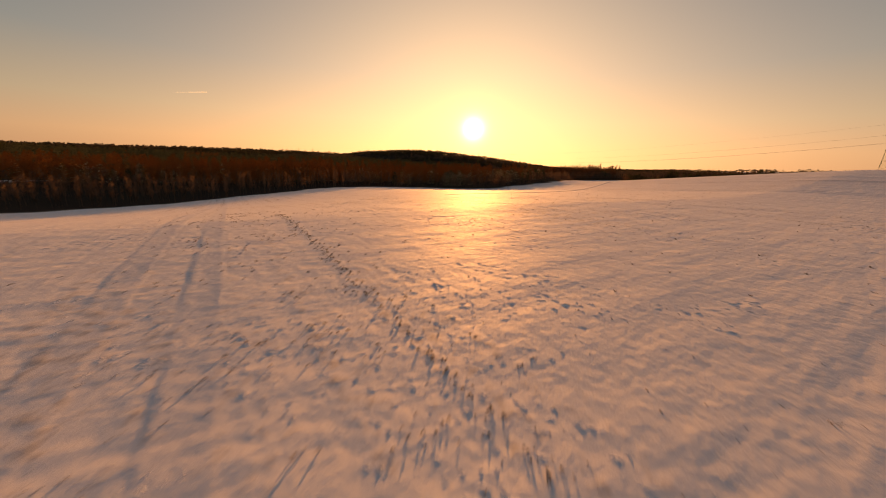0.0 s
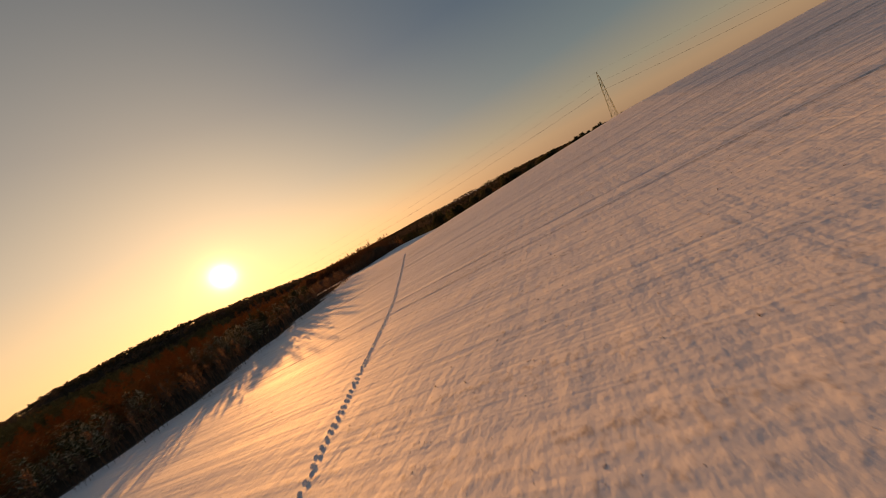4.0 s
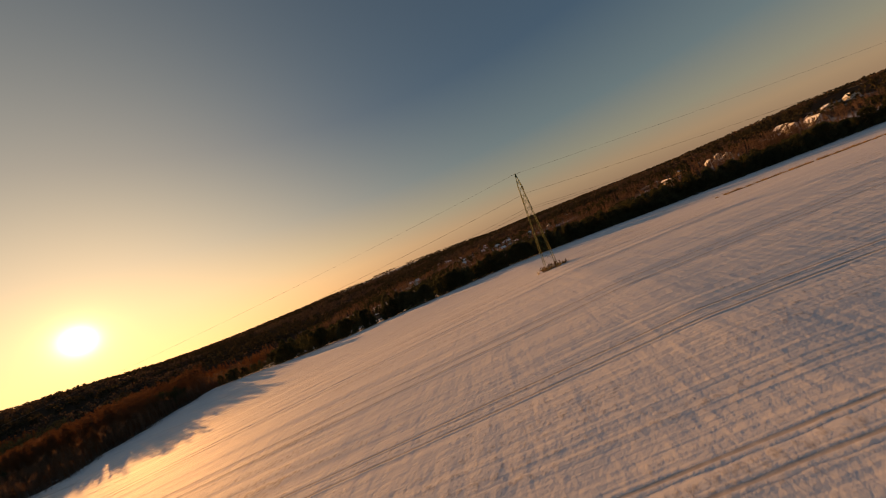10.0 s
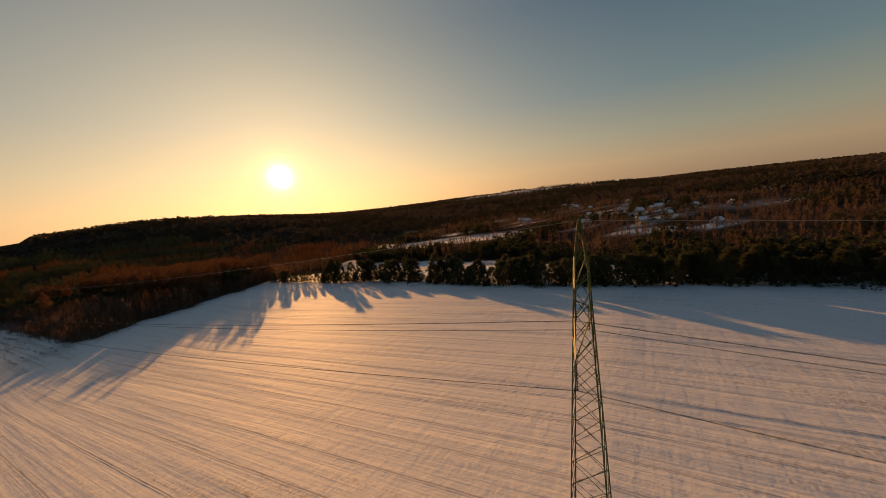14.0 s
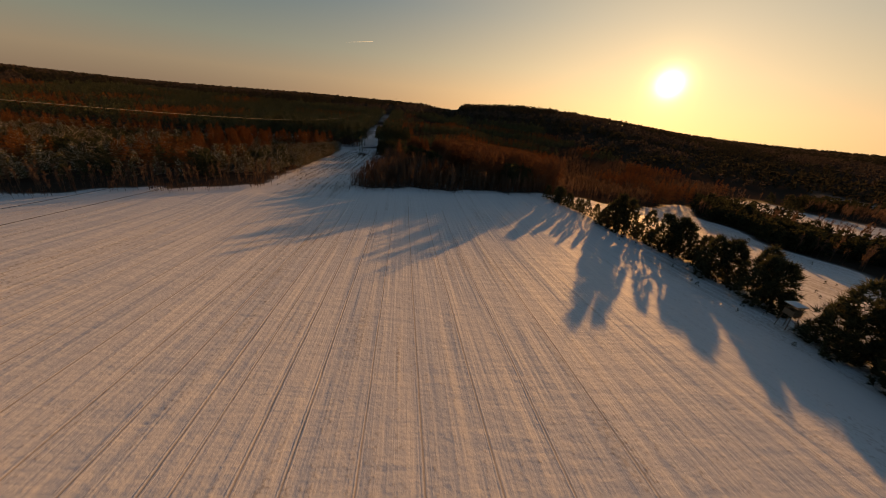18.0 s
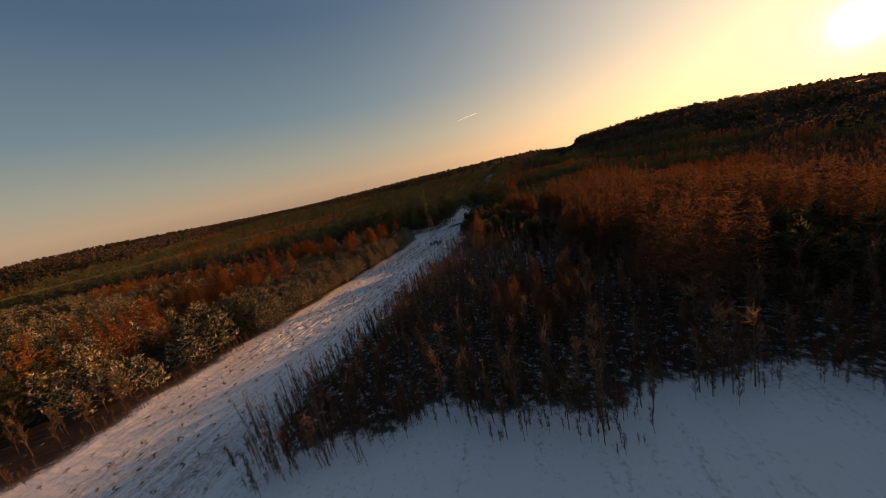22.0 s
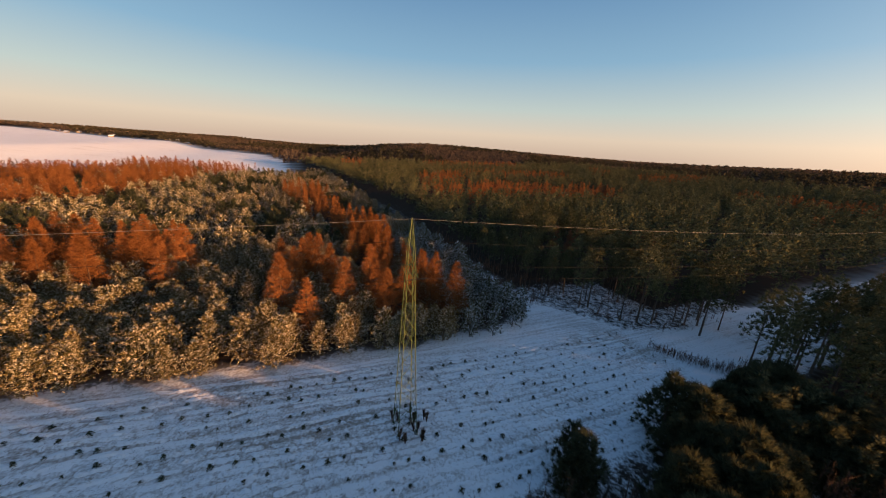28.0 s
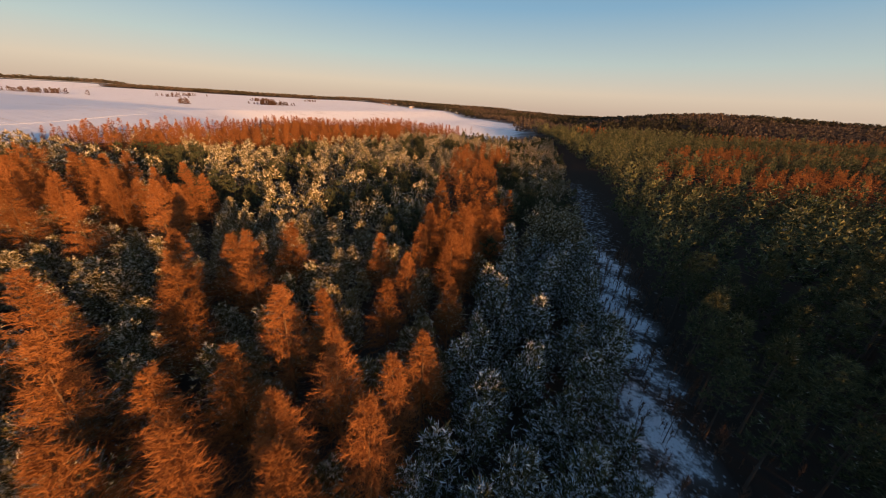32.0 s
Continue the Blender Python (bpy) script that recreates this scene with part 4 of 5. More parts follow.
for i in range(len(PYL) - 1):
    a, b = base_at[i], base_at[i + 1]
    wire("earth_wire", (a[0], a[1], a[2] + HGT[i]), (b[0], b[1], b[2] + HGT[i + 1]), 5.0, "thin earth wire between the pylon tops", 0.016, CABLE)
    for drop, side, reach in ARMS:
        ox, oy = -LINE[1] * side * reach, LINE[0] * side * reach
        za = a[2] + HGT[i] - drop - (0 if STRAIN[i] else HANG)
        zb = b[2] + HGT[i + 1] - drop - (0 if STRAIN[i + 1] else HANG)
        wire("conductor_wire", (a[0] + ox, a[1] + oy, za), (b[0] + ox, b[1] + oy, zb), 6.0, "sagging dark conductor between pylons", 0.019, CONDUCTOR)


# ---- houses in the valley ----
def box_mesh(name, lo, hi, mat):
    (a, b, c), (d, e, f) = lo, hi
    v = [(a, b, c), (d, b, c), (d, e, c), (a, e, c), (a, b, f), (d, b, f), (d, e, f), (a, e, f)]
    return mesh_of(name, v, [(3, 2, 1, 0), (4, 5, 6, 7), (0, 1, 5, 4), (1, 2, 6, 5), (2, 3, 7, 6), (3, 0, 4, 7)], mat)


def house(x, y, turn, w, d, h, rise, wall, label):
    z = float(ground(x, y)) - 0.2
    top = thing("house", label, "house", (x, y, z), "houses of the village")
    top.rotation_euler = (0, 0, turn)
    hw, hd = w / 2, d / 2
    v = [(-hw, -hd, 0), (hw, -hd, 0), (hw, hd, 0), (-hw, hd, 0), (-hw, -hd, h), (hw, -hd, h), (hw, hd, h), (-hw, hd, h), (-hw, 0, h + rise), (hw, 0, h + rise)]
    part("wall", mesh_of("wall", v, [(0, 1, 5, 4), (2, 3, 7, 6), (1, 2, 6, 9, 5), (3, 0, 4, 8, 7)], wall), top)
    o = 0.5
    k = rise / hd
    for s in (-1, 1):
        e = [(-hw - o, s * (hd + o), h - o * k), (hw + o, s * (hd + o), h - o * k), (hw + o, 0, h + rise), (-hw - o, 0, h + rise)]
        t = [(a, b, c + 0.25) for a, b, c in e]
        roof = part("roof", mesh_of("roof", e + t, [(0, 1, 2, 3), (7, 6, 5, 4), (0, 4, 5, 1), (1, 5, 6, 2), (2, 6, 7, 3), (3, 7, 4, 0)], TILE), top, "dark tiled roof slope")
        sn = [(a * 0.97, b * 0.97, c + 0.29) for a, b, c in e]
        st = [(a, b, c + 0.15) for a, b, c in sn]
        part("snow_cover", mesh_of("snow_cover", sn + st, [(0, 1, 2, 3), (7, 6, 5, 4), (0, 4, 5, 1), (1, 5, 6, 2), (2, 6, 7, 3), (3, 7, 4, 0)], ROOFSNOW), roof, "white snow layer")
    part("chimney", box_mesh("chimney", (hw * 0.3, -0.35, h + rise * 0.6), (hw * 0.3 + 0.7, 0.35, h + rise + 0.9), TILE), top)
    for s in (-1, 1):
        for i in range(3):
            cx = -hw + w * (i + 0.5) / 3
            for fl in range(2 if h > 4.5 else 1):
                zz = 1.0 + fl * 2.7
                part("window", box_mesh("window", (cx - 0.55, s * hd - 0.06, zz), (cx + 0.55, s * hd + 0.06, zz + 1.3), PANE), top)
        for i in range(2):
            cy = -hd + d * (i + 0.5) / 2
            part("window", box_mesh("window", (s * hw - 0.06, cy - 0.5, h - 1.7), (s * hw + 0.06, cy + 0.5, h - 0.4), PANE), top)
    part("door", box_mesh("door", (-0.5, -hd - 0.07, 0.1), (0.5, -hd + 0.05, 2.15), WOOD), top)


hrs = np.random.default_rng(77)
for i, (x, y) in enumerate(VILLAGE):
    w, h = hrs.uniform(9, 13) if i in (0, 1, 2) else hrs.uniform(12, 17) if 16 <= i < 24 else hrs.uniform(6.5, 10), hrs.uniform(2.8, 5.0)
    house(x, y, hrs.normal() * 0.3, w, w * hrs.uniform(0.68, 0.85), h, w * hrs.uniform(0.24, 0.34), PLASTER if i % 3 != 1 else PLASTER_W, "cream plastered house with snow on its roof" if i % 3 != 1 else "white plastered house with snow on its roof")


# houses of a far hamlet beyond the western field
for k in range(16):
    f = (k + hrs.uniform(0, 0.7)) / 16
    a, rr = radians(-142 + 18 * f), 1450 - 330 * f + hrs.normal() * 30
    house(rr * math.sin(a), rr * math.cos(a), hrs.uniform(0, 3.1), hrs.uniform(7, 11), 7, 3.0, 2.4, PLASTER, "distant cream house at the edge of the snowy field")


# ---- small things ----
def tuft_tris(seed, n, h, w):
    rs = np.random.default_rng(seed)
    base = np.stack([rs.normal(size=n) * w * 0.35, rs.normal(size=n) * w * 0.35, np.zeros(n)], 1)
    tip = base + np.stack([rs.normal(size=n) * w * 0.5, rs.normal(size=n) * w * 0.5, h * rs.uniform(0.5, 1.1, n)], 1)
    return blades(base, tip, rs.uniform(0.02, 0.05, n), rs)


# seedlings planted in rows on the clearing
seed_kinds = [tri_mesh("seedling", needle_crown(700 + i, 0.62, 0.03, 0.24, 30, 6, 0.13, 0.05, 0.7), PINE) for i in range(4)]
grass_kinds = [tri_mesh("dry_grass", tuft_tris(720 + i, 60, 0.7, 0.6), DRYGRASS) for i in range(4)]
spots = [(u + rng.normal() * 0.4, v + rng.normal() * 0.35) for u in np.arange(166, 372, 2.5) for v in np.arange(-13, 13, 3.1) if rng.uniform() < 0.7]
spots.sort(key=lambda p: abs(p[0] - 312) + 0.2 * abs(p[1]))
for u, v in spots[:280]:
    ob = thing("seedling", "small dark conifer seedling in clearing snow", "seedling", at(u, v, -0.02), "seedlings on the clearing", data=seed_kinds[rng.integers(4)])
    k = rng.uniform(0.95, 1.75)
    ob.scale = (k, k, 0.62 * k)
    ob.rotation_euler = (0, 0, rng.uniform(0, 6.28))
rest = []
for u, v in spots[280:]:
    x, y, z = at(u, v, -0.02)
    k = needle_crown(int(rng.integers(1, 9999)), 0.62, 0.05, 0.30, 8, 5, 0.24, 0.07, 0.6)
    rest.append(k * rng.uniform(0.9, 1.6) * np.array([1, 1, 0.62]) + np.array([x, y, z]))
thing("seedling_rows", "rows of small dark seedlings in the snow", "seedlings", (0, 0, 0), kind="stuff", data=tri_mesh("seedling_rows", np.concatenate(rest), PINE))

# withered grass and weeds that stand out of the snow on the clearing
weed_shapes = [tuft_tris(740 + i, 9, 1.0, 1.3) for i in range(4)]
weeds = [(rng.uniform(196, 371), rng.uniform(-19, 10.5)) for _ in range(2300)] + [(u, float(np.interp(u, [150, 250, 320, 338, 360], [-17, -18, -19.5, -22, -28])) + abs(rng.normal()) * 2.2) for u in rng.uniform(205, 360, 1300)]
wood("clearing_weeds", "sparse withered grass tufts in clearing snow", np.array(weeds), weed_shapes, RUST, (0.08, 0.34))

# low broken ridges of the old planting furrows on the clearing
frs = np.random.default_rng(23)
for v0 in np.arange(-16.0, 11.0, 1.15):
    us = np.arange(198, 369, 0.55)
    mid = v0 + 0.4 * np.sin(us * 0.21 + 5 * v0) + np.cumsum(frs.normal(size=len(us))) * 0.03
    tall_here = np.array([max(-0.15, 0.25 + 1.1 * noise.noise(Vector((u * 0.45, v0 * 1.7, 2))) + 1.0 * noise.noise(Vector((u * 1.4, v0, 6)))) for u in us])
    ridge_v = []
    for off, up in ((-0.55, -0.03), (-0.16, 0.9), (0.1, 1.0), (0.5, -0.03)):
        x, y = xy(us, mid + off * frs.uniform(0.75, 1.25, len(us)))
        z = ground(x, y) + (0.2 * up * tall_here * frs.uniform(0.6, 1.3, len(us)) if up > 0 else up)
        ridge_v += np.stack([x, y, z], 1).tolist()
    n = len(us)
    ridge_f = [(k * n + i, k * n + i + 1, (k + 1) * n + i + 1, (k + 1) * n + i) for k in range(3) for i in range(n - 1)]
    thing("furrow_ridge", "low broken snowy ridge of an old planting furrow", "furrow", (0, 0, 0), "old planting furrows", data=mesh_of("furrow_ridge", ridge_v, ridge_f, SNOW))
ridge_weeds = [(float(u), float(v0 + frs.normal() * 0.4)) for v0 in np.arange(-16.0, 11.0, 1.15) for u in frs.uniform(200, 368, 300) if noise.noise(Vector((u * 0.2, v0 * 1.3, 4))) > -0.1]
wood("furrow_weeds", "dark withered weeds along the old furrows", np.array(ridge_weeds), weed_shapes, BROWN, (0.15, 0.55))

# dry grass and bushes round the pylon feet
for pu, pv in PYL[1:3]:
    for k in range(34):
        a, r = rng.uniform(0, 6.28), rng.uniform(0.8, 3.6)
        if pu < 100:
            ob = thing("grass_clump", "dry brown grass clump at the pylon foot", "grass", at(pu + r * math.cos(a), pv + r * math.sin(a), -0.03), "grass round the pylon", data=grass_kinds[k % 4])
            ob.scale = (rng.uniform(0.9, 1.5),) * 3
            if k % 2:
                ob = thing("small_bush", "low brown bush at the pylon foot", "bush", at(pu + r * math.sin(a), pv + r * math.cos(a), -0.03), "bushes round the pylon", data=bush_low[k % 3])
                ob.scale = (rng.uniform(0.35, 0.6),) * 3
        elif k < 14:
            ob = thing("small_bush", "leafless dark bush at the pylon foot", "bush", at(pu + r * math.cos(a), pv + r * math.sin(a), -0.03), "bushes round the pylon", data=bush_low[k % 3])
            ob.rotation_euler = (0, 0, a)

# withered weeds on the crest of the field
for k in range(110):
    u = -58 - 0.4 * k + rng.normal() * 1.0
    ob = thing("grass_clump", "low withered weeds on the field crest", "grass", at(u, 26 - 0.05 * k + rng.normal() * 0.9, -0.03), "weeds on the crest", data=grass_kinds[k % 4])
    ob.scale = (rng.uniform(0.8, 1.5), rng.uniform(0.8, 1.5), rng.uniform(0.6, 1.1))
    ob.rotation_euler = (0, 0, rng.uniform(0, 6.28))

# grass stalks that stand out of the thin snow
stalks = []
for k in range(600):
    t = rng.uniform(0, 1)
    x = -200 + 60 * t + rng.normal() * 14
    y = -190 + 150 * t + rng.normal() * 16
    s = tuft_tris(int(rng.integers(1, 9999)), 5, rng.uniform(0.04, 0.12), 0.10)
    stalks.append(s + np.array([x, y, float(ground(x, y)) - 0.01]))
thing("stubble", "sparse dry stalks standing out of the snow", "stubble", (0, 0, 0), kind="stuff", data=tri_mesh("stubble", np.concatenate(stalks), DRYGRASS))


def trail(name, label, points, pace, size):
    """Rims of snow round a row of footprints."""
    rs = np.random.default_rng(5)
    verts, faces = [], []
    for (x0, y0), (x1, y1) in zip(points, points[1:]):
        d = math.hypot(x1 - x0, y1 - y0)
        dx, dy = (x1 - x0) / d, (y1 - y0) / d
        for k in range(int(d / pace)):
            f = (k + rs.uniform(0, 0.5)) * pace
            side = (0.16 if k % 2 else -0.16) + rs.normal() * 0.06
            px, py = x0 + dx * f - dy * side, y0 + dy * f + dx * side
            pz = float(ground(px, py))
            n0 = len(verts)
            for ring, (rad, up) in enumerate(((1.5, -0.01), (1.1, 0.07), (0.7, 0.012))):
                for q in range(8):
                    a = q * math.pi / 4
                    ex, ey = math.cos(a) * size * rad * 1.5, math.sin(a) * size * rad * rs.uniform(0.8, 1.2)
                    verts.append((px + dx * ex - dy * ey, py + dy * ex + dx * ey, pz + up * rs.uniform(0.6, 1.4) + 0.005))
            for ring in range(2):
                for q in range(8):
                    a, b = n0 + ring * 8 + q, n0 + ring * 8 + (q + 1) % 8
                    faces.append((a, b, b + 8, a + 8))
            faces.append(tuple(n0 + 16 + q for q in range(8)))
    thing(name, label, "track", (0, 0, 0), kind="stuff", data=mesh_of(name, verts, faces, SNOW))


trail("footprint_trail", "trail of footprints trodden into the snow", [(-200, -112), (-187, -96), (-178, -82), (-166, -62), (-156, -46), (-146, -30), (-130, -2), (-112, 30)], 0.38, 0.09)

# trodden path along the edge of the clearing
def trodden_path(points, half):
    """A narrow trodden ribbon of snow between low shoulders."""
    us = np.arange(points[0][0], points[-1][0], 0.7)
    mid = np.interp(us, [p[0] for p in points], [p[1] for p in points]) + 0.12 * np.sin(us * 0.9) + crs_path.normal(size=len(us)) * 0.05
    rows = []
    for off, up in ((-2.0, -0.02), (-1.2, 0.05), (-0.7, 0.008), (0.7, 0.008), (1.2, 0.06), (2.0, -0.02)):
        x, y = xy(us, mid + off * half)
        rows.append(np.stack([x, y, ground(x, y) + up * crs_path.uniform(0.5, 1.3, len(us)) + 0.004], 1))
    faces = [(i * 6 + k, i * 6 + k + 6, i * 6 + k + 7, i * 6 + k + 1) for i in range(len(us) - 1) for k in range(5)]
    me = mesh_of("footpath", np.stack(rows, 1).reshape(-1, 3).tolist(), faces, ROOFSNOW)
    me.shade_smooth()
    thing("footpath", "narrow trodden path along the clearing edge", "path", (0, 0, 0), data=me)


crs_path = np.random.default_rng(19)
trodden_path([(225, -15.6), (264, -16.6), (285, -16.8), (305, -17.0), (320, -18.3), (333, -19.5), (346, -22.5)], 0.2)

# clods of frozen soil that break through the snow along the furrows
CLOD = plain("frozen_soil", (0.17, 0.125, 0.09), 0.95, 0.0, 9.0, 0.4)
octa = np.array([(1, 0, 0), (0, 1, 0), (-1, 0, 0), (0, -1, 0), (0, 0, 1)], float)
oct_f = [(0, 1, 4), (1, 2, 4), (2, 3, 4), (3, 0, 4)]
lumps = []
crs = np.random.default_rng(31)
while len(lumps) < 5200:
    f = crs.uniform(0, 1) ** 1.1
    x, y = np.interp(f, [0, 0.4, 0.7, 1], [-205, -185, -150, -95]) + crs.normal() * 16, np.interp(f, [0, 0.4, 0.7, 1], [-195, -125, -62, -30]) + crs.normal() * 14
    u, v = uv(x, y)
    if noise.noise(Vector((v * 0.9, u * 0.06, 3))) + 0.5 * noise.noise(Vector((x * 0.2, y * 0.2, 8))) < 0.22:
        continue
    size = crs.uniform(0.018, 0.055)
    p = octa * size * crs.uniform(0.6, 1.5, (5, 1)) * np.array([1, 1, 0.5])
    p = p + np.array([x, y, float(ground(x, y)) - 0.012])
    lumps.append(np.stack([p[list(k)] for k in oct_f]))
thing("soil_clods", "dark frozen soil clods breaking through thin snow", "clods", (0, 0, 0), kind="stuff", data=tri_mesh("soil_clods", np.concatenate(lumps), CLOD))

# crusted lips of wind-packed snow across the first field
lips = []
lrs = np.random.default_rng(47)
lip = np.array([(1, 0, 0), (0.2, 1, 0), (-1, 0, 0), (0.1, -0.6, 0), (0, 0.1, 1)], float)
while len(lips) < 7500:
    x, y = lrs.uniform(-215, -145), -190 + 75 * lrs.uniform() ** 1.5
    if noise.noise(Vector((x * 0.10, y * 0.22, 1))) + 0.6 * noise.noise(Vector((x * 0.5, y * 0.9, 4))) < 0.18:
        continue
    half = lrs.uniform(0.05, 0.22)
    p = lip * np.array([half, half * lrs.uniform(0.2, 0.45), lrs.uniform(0.009, 0.026)]) * lrs.uniform(0.7, 1.3, (5, 1))
    t = -0.25 + lrs.normal() * 0.25
    p = np.stack([p[:, 0] * math.cos(t) - p[:, 1] * math.sin(t) + x, p[:, 0] * math.sin(t) + p[:, 1] * math.cos(t) + y, p[:, 2]], 1)
    p[:, 2] += ground(p[:, 0], p[:, 1]) - 0.003
    lips.append(np.stack([p[list(k)] for k in oct_f]))
thing("snow_lips", "low crusted lips of wind-packed snow", "snow", (0, 0, 0), kind="stuff", data=tri_mesh("snow_lips", np.concatenate(lips), ROOFSNOW))

# wheel ruts along the furrows: a trodden floor between low ridges of snow
RUTFLOOR = plain("rut_floor", (0.57, 0.52, 0.48), 0.95, 0.0, 2.5, 0.45)


def wheel_rut(v0, u_lo, u_hi, high, wide):
    us = np.arange(u_lo, u_hi, 1.1)
    wob = np.cumsum(crs.normal(size=len(us))) * 0.012 + 0.5 * np.sin(us * 0.01 + v0)
    verts = []
    for off, up in ((-3.2, -0.04), (-1.7, 1.0), (-0.9, 0.12), (0.9, 0.12), (1.7, 0.95), (3.2, -0.04)):
        v = v0 + wob + off * wide * crs.uniform(0.85, 1.15, len(us))
        x, y = xy(us, v)
        verts.append(np.stack([x, y, ground(x, y) + up * high * crs.uniform(0.35, 1.15, len(us)) + 0.006], 1))
    verts = np.stack(verts, 1).reshape(-1, 3)
    faces = [(i * 6 + k, i * 6 + k + 6, i * 6 + k + 7, i * 6 + k + 1) for i in range(len(us) - 1) for k in range(5)]
    rut = mesh_of("wheel_rut", verts.tolist(), faces, [SNOW, RUTFLOOR])
    rut.polygons.foreach_set("material_index", [1 if k == 2 else 0 for i in range(len(us) - 1) for k in range(5)])
    rut.shade_smooth()
    thing("wheel_rut", "long wheel rut pressed into the snow", "rut", (0, 0, 0), "wheel ruts on the field", data=rut)


for v0 in (1.0, 6.4, 15.6, 17.5, 24.4, 29.8, 40.6, 46.2, 54.0, -19.6, -21.5, -9.0, -3.8, 11.2, 20.8, 35.1, -14.6):
    wheel_rut(v0, -30, float(field_end(v0)) - 26 + crs.normal() * 4, crs.uniform(0.022, 0.05), crs.uniform(0.06, 0.09))
for v0 in (-142.0, -104.0, -91.0, -78.0, -66.0, -53.6, -40.0):
    for dv in (0.0, 1.9):
        wheel_rut(v0 + (2.6 if v0 < -140 else 1.0) * dv, -120, float(field_end(v0)) - 8 + crs.normal() * 3, 0.05 if v0 < -140 else 0.035, 0.11)


def smooth_track(v0, u_lo, u_hi, half):
    """A strip of snow pressed flat by wheels, with low uneven shoulders."""
    us = np.arange(u_lo, u_hi, 0.9)
    rows = []
    for off, up in ((-1.6, -0.02), (-1.15, 0.012), (-0.8, 0.004), (0.8, 0.004), (1.15, 0.011), (1.6, -0.02)):
        v = v0 + 0.3 * np.sin(us * 0.03) + off * half + crs.normal(size=len(us)) * 0.05
        x, y = xy(us, v)
        rows.append(np.stack([x, y, ground(x, y) + up * crs.uniform(0.5, 1.3, len(us)) + 0.004], 1))
    faces = [(i * 6 + k, i * 6 + k + 6, i * 6 + k + 7, i * 6 + k + 1) for i in range(len(us) - 1) for k in range(5)]
    me = mesh_of("wheel_track", np.stack(rows, 1).reshape(-1, 3).tolist(), faces, SNOW)
    me.shade_smooth()
    thing("wheel_track", "wide smooth wheel track pressed into the snow", "track", (0, 0, 0), "wheel tracks on the field", data=me)


for v0 in (-265.9, -268.3):
    smooth_track(v0, -60, float(field_end(v0)) - 12, 0.42)

# rough tufted ground beside the first tracks
tuft_spots = []
while len(tuft_spots) < 520:
    u, v = crs.uniform(-32, 10), -264.2 + crs.normal() * 2.6
    if noise.noise(Vector((u * 0.5, v * 0.5, 12))) > 0.05:
        tuft_spots.append((u, v))
tuft_spots += [(crs.uniform(-30, 5), -261.2 + crs.normal() * 0.16) for _ in range(330)]
wood("frozen_tufts", "frozen grass tufts and clods in thin snow", np.array(tuft_spots), [needle_crown(900 + i, 1.0, 0.0, 0.8, 9, 4, 0.7, 0.3, 0.5) for i in range(4)], CLOD, (0.02, 0.06))


# ---- raised hide on the field edge ----
def hunting_stand(u, v, turn):
    x, y, z = at(u, v)
    top = thing("hunting_stand", "raised wooden hunting hide with a ladder at the hedge", "hunting stand", (x, y, z))
    top.rotation_euler = (0, 0, turn)
    for sx in (-1, 1):
        for sy in (-1, 1):
            part("leg", bars("leg", [((sx * 1.0, sy * 1.0, -0.3), (sx * 0.75, sy * 0.75, 3.0))], 0.07, WOOD, 5), top)
    part("floor", box_mesh("floor", (-0.95, -0.95, 2.9), (0.95, 0.95, 3.02), WOOD), top)
    for lo, hi in (((-0.9, -0.9, 3.02), (0.9, -0.84, 3.9)), ((-0.9, 0.84, 3.02), (0.9, 0.9, 3.9)), ((-0.9, -0.84, 3.02), (-0.84, 0.84, 3.9)), ((0.84, -0.84, 3.02), (0.9, 0.84, 3.9))):
        part("side_panel", box_mesh("side_panel", lo, hi, WOOD), top)
    for sx in (-1, 1):
        for sy in (-1, 1):
            part("post", bars("post", [((sx * 0.8, sy * 0.8, 3.0), (sx * 0.8, sy * 0.8, 4.85))], 0.045, WOOD, 4), top)
    roof = part("roof", box_mesh("roof", (-1.2, -1.2, 4.8), (1.2, 1.2, 4.92), WOOD), top)
    part("snow_cover", box_mesh("snow_cover", (-1.15, -1.15, 4.925), (1.15, 1.15, 5.03), ROOFSNOW), roof, "thin white snow layer")
    rails = [((-0.3, -2.2, -0.2), (-0.3, -0.95, 3.0)), ((0.3, -2.2, -0.2), (0.3, -0.95, 3.0))]
    ladder = part("ladder", bars("ladder", rails, 0.045, WOOD, 4), top)
    for i in range(8):
        f = (i + 1) / 9
        part("rung", bars("rung", [((-0.3, -2.2 + 1.25 * f, -0.2 + 3.2 * f), (0.3, -2.2 + 1.25 * f, -0.2 + 3.2 * f))], 0.03, WOOD, 4), ladder)


hunting_stand(79.5, 102.5, 0.6)

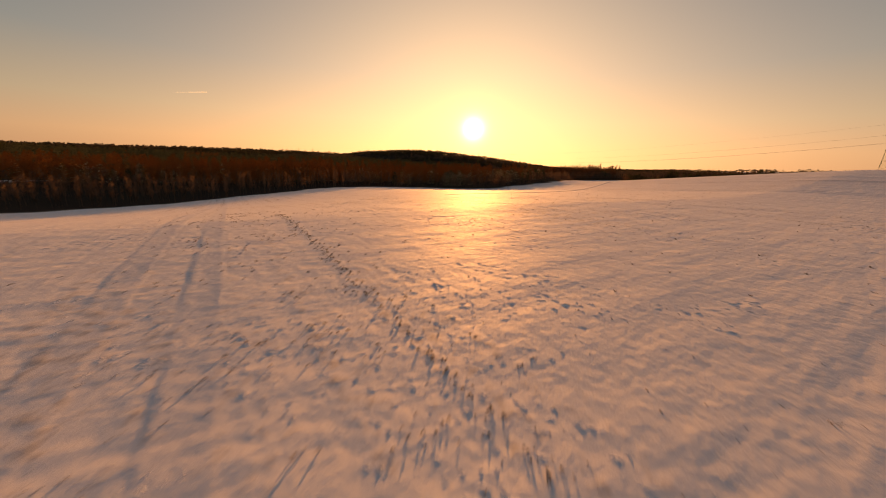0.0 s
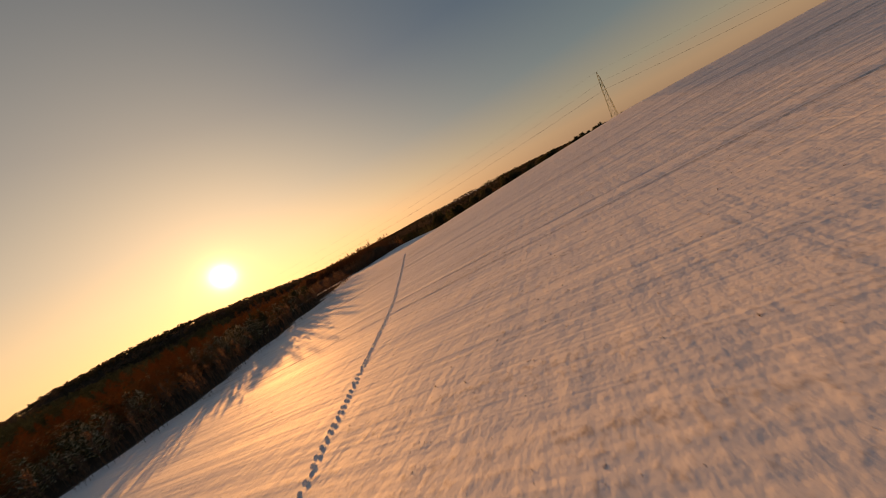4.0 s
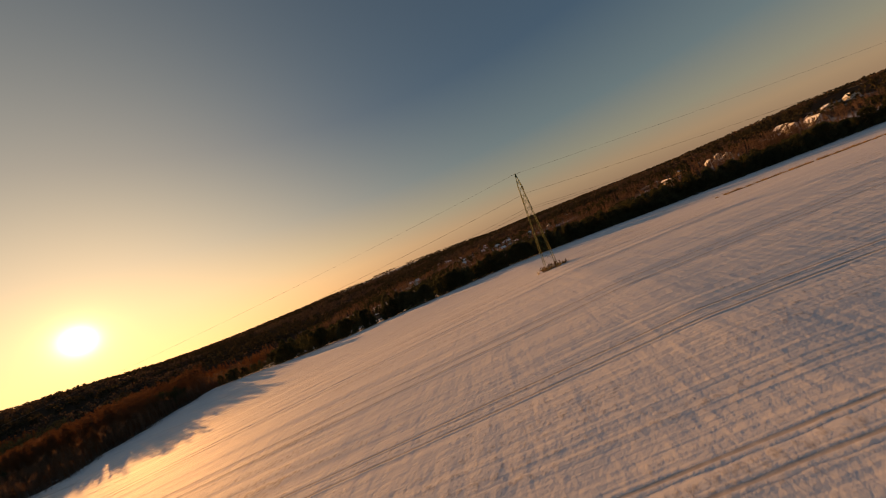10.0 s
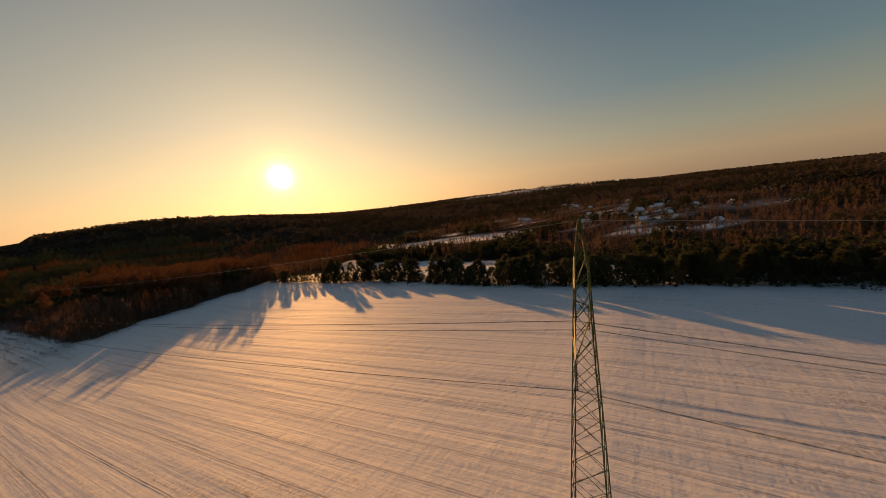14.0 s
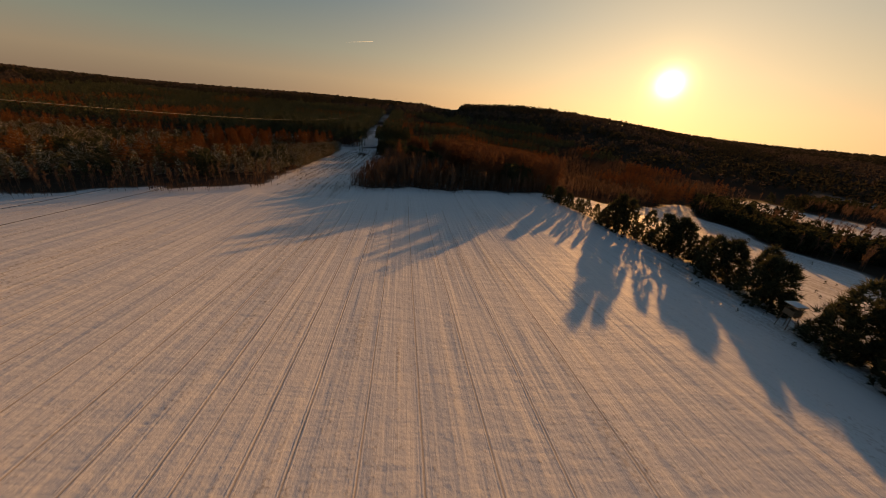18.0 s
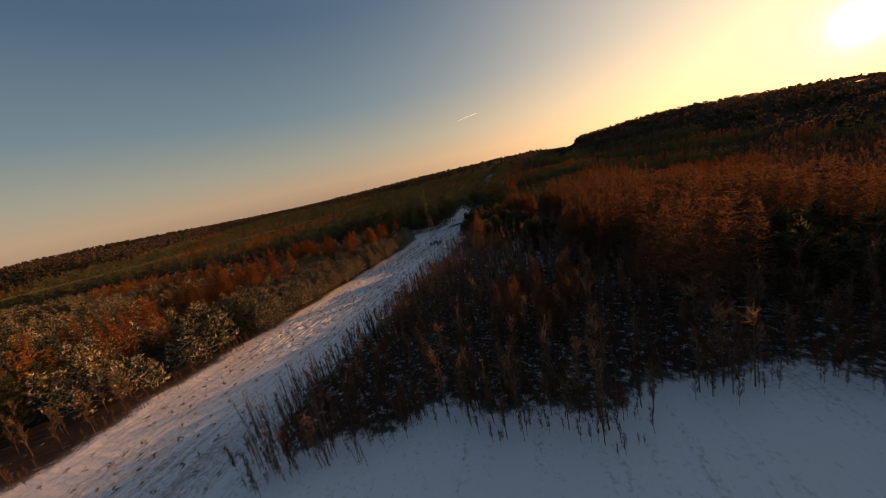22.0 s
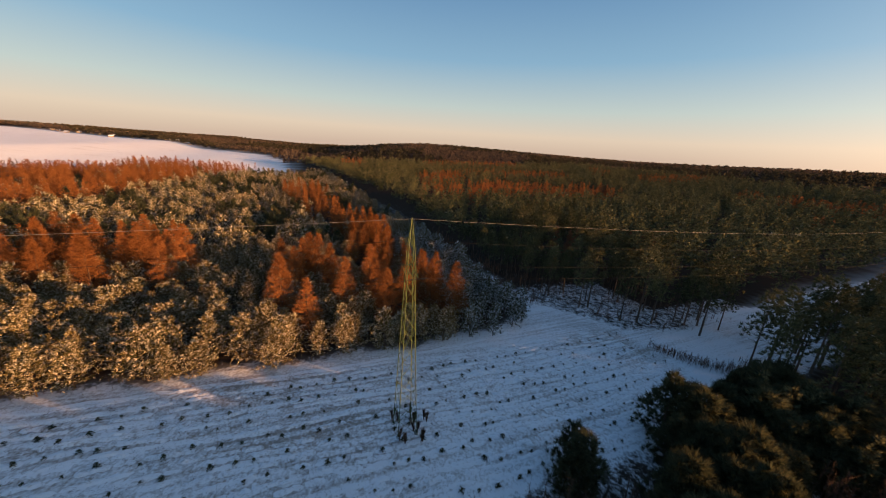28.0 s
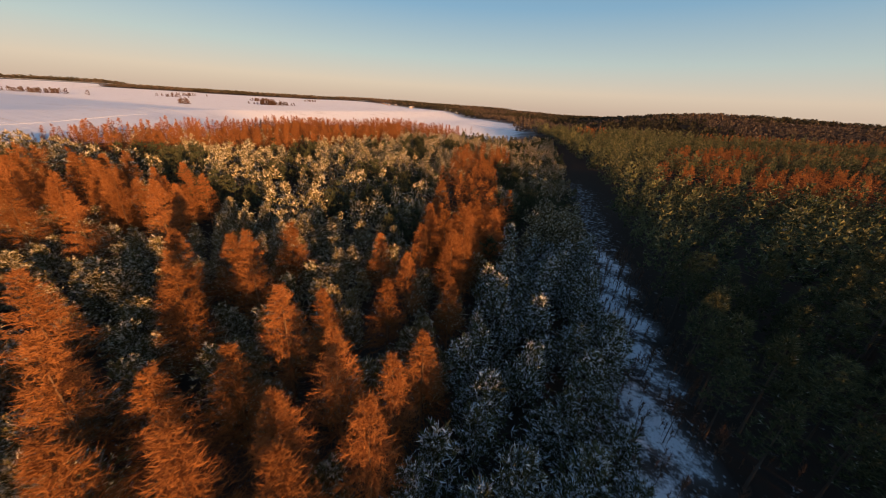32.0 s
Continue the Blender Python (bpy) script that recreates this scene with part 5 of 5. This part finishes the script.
# mound at the foot of the first pylon
bm = bmesh.new()
bmesh.ops.create_uvsphere(bm, u_segments=28, v_segments=10, radius=1.0)
for vt in bm.verts:
    k = 1 + 0.18 * noise.noise(vt.co * 2.3)
    vt.co = Vector((vt.co.x * 3.7 * k, vt.co.y * 3.2 * k, vt.co.z * 0.17 * k))
me = bpy.data.meshes.new("snow_mound")
bm.to_mesh(me)
bm.free()
me.materials.append(SNOW)
me.shade_smooth()
thing("snow_mound", "low snowy mound under the pylon", "mound", at(0, 0, -0.08), data=me)

# short vapour trail high in the sky; its emission stands for sunlight on it
VAPOUR_GLOW = bpy.data.materials.new("vapour")
VAPOUR_GLOW.use_nodes = True
tb = VAPOUR_GLOW.node_tree.nodes["Principled BSDF"]
tb.inputs["Base Color"].default_value = (0.9, 0.9, 0.9, 1)
tb.inputs["Emission Color"].default_value = (0.75, 0.55, 0.36, 1)
tb.inputs["Emission Strength"].default_value = 0.6


def in_sky(az, el, r=4300):
    a, e = radians(az), radians(el)
    return Vector((r * math.sin(a) * math.cos(e), r * math.cos(a) * math.cos(e), r * math.sin(e)))


p0, p1 = in_sky(-45.0, 7.45), in_sky(-41.2, 8.0)
up = Vector((0, 0, 4.0))
rim = [p0, p0.lerp(p1, 0.5) - up * 0.6, p1 - up, p1 + up, p0.lerp(p1, 0.5) + up * 0.6]
back = [p * 1.002 for p in rim]
thing("vapour_trail", "thin vapour trail, its sunlight painted as a faint glow", "vapour trail", (0, 0, 0), kind="structure", data=mesh_of("vapour_trail", [tuple(p) for p in rim + back], [(0, 1, 2, 3, 4), (9, 8, 7, 6, 5)] + [(i, i + 5, (i + 1) % 5 + 5, (i + 1) % 5) for i in range(5)], VAPOUR_GLOW))

# tall leafless trees beside the village
pts = [uv(300 + crs.normal() * 10, -62 + crs.normal() * 8) for _ in range(26)]
wood("tall_bare_trees", "clump of tall leafless trees beside the village", np.array(pts), far_bare, BROWN, (12.0, 17.0))

# copses out on the far field
for x, y, r, n in ((-360, -468, 13, 70), (-226, -331, 4, 8), (-394, -764, 15, 60), (-207, -733, 10, 14), (-242, -999, 16, 20), (-50, -560, 22, 50), (-587, -1026, 12, 14)):
    pts = [uv(x + crs.normal() * r, y + crs.normal() * r * 0.5) for _ in range(n)]
    wood("copse", "small dense leafless copse on the snowy field", np.array(pts), far_pine_low, BROWN, (4.0, 8.0))
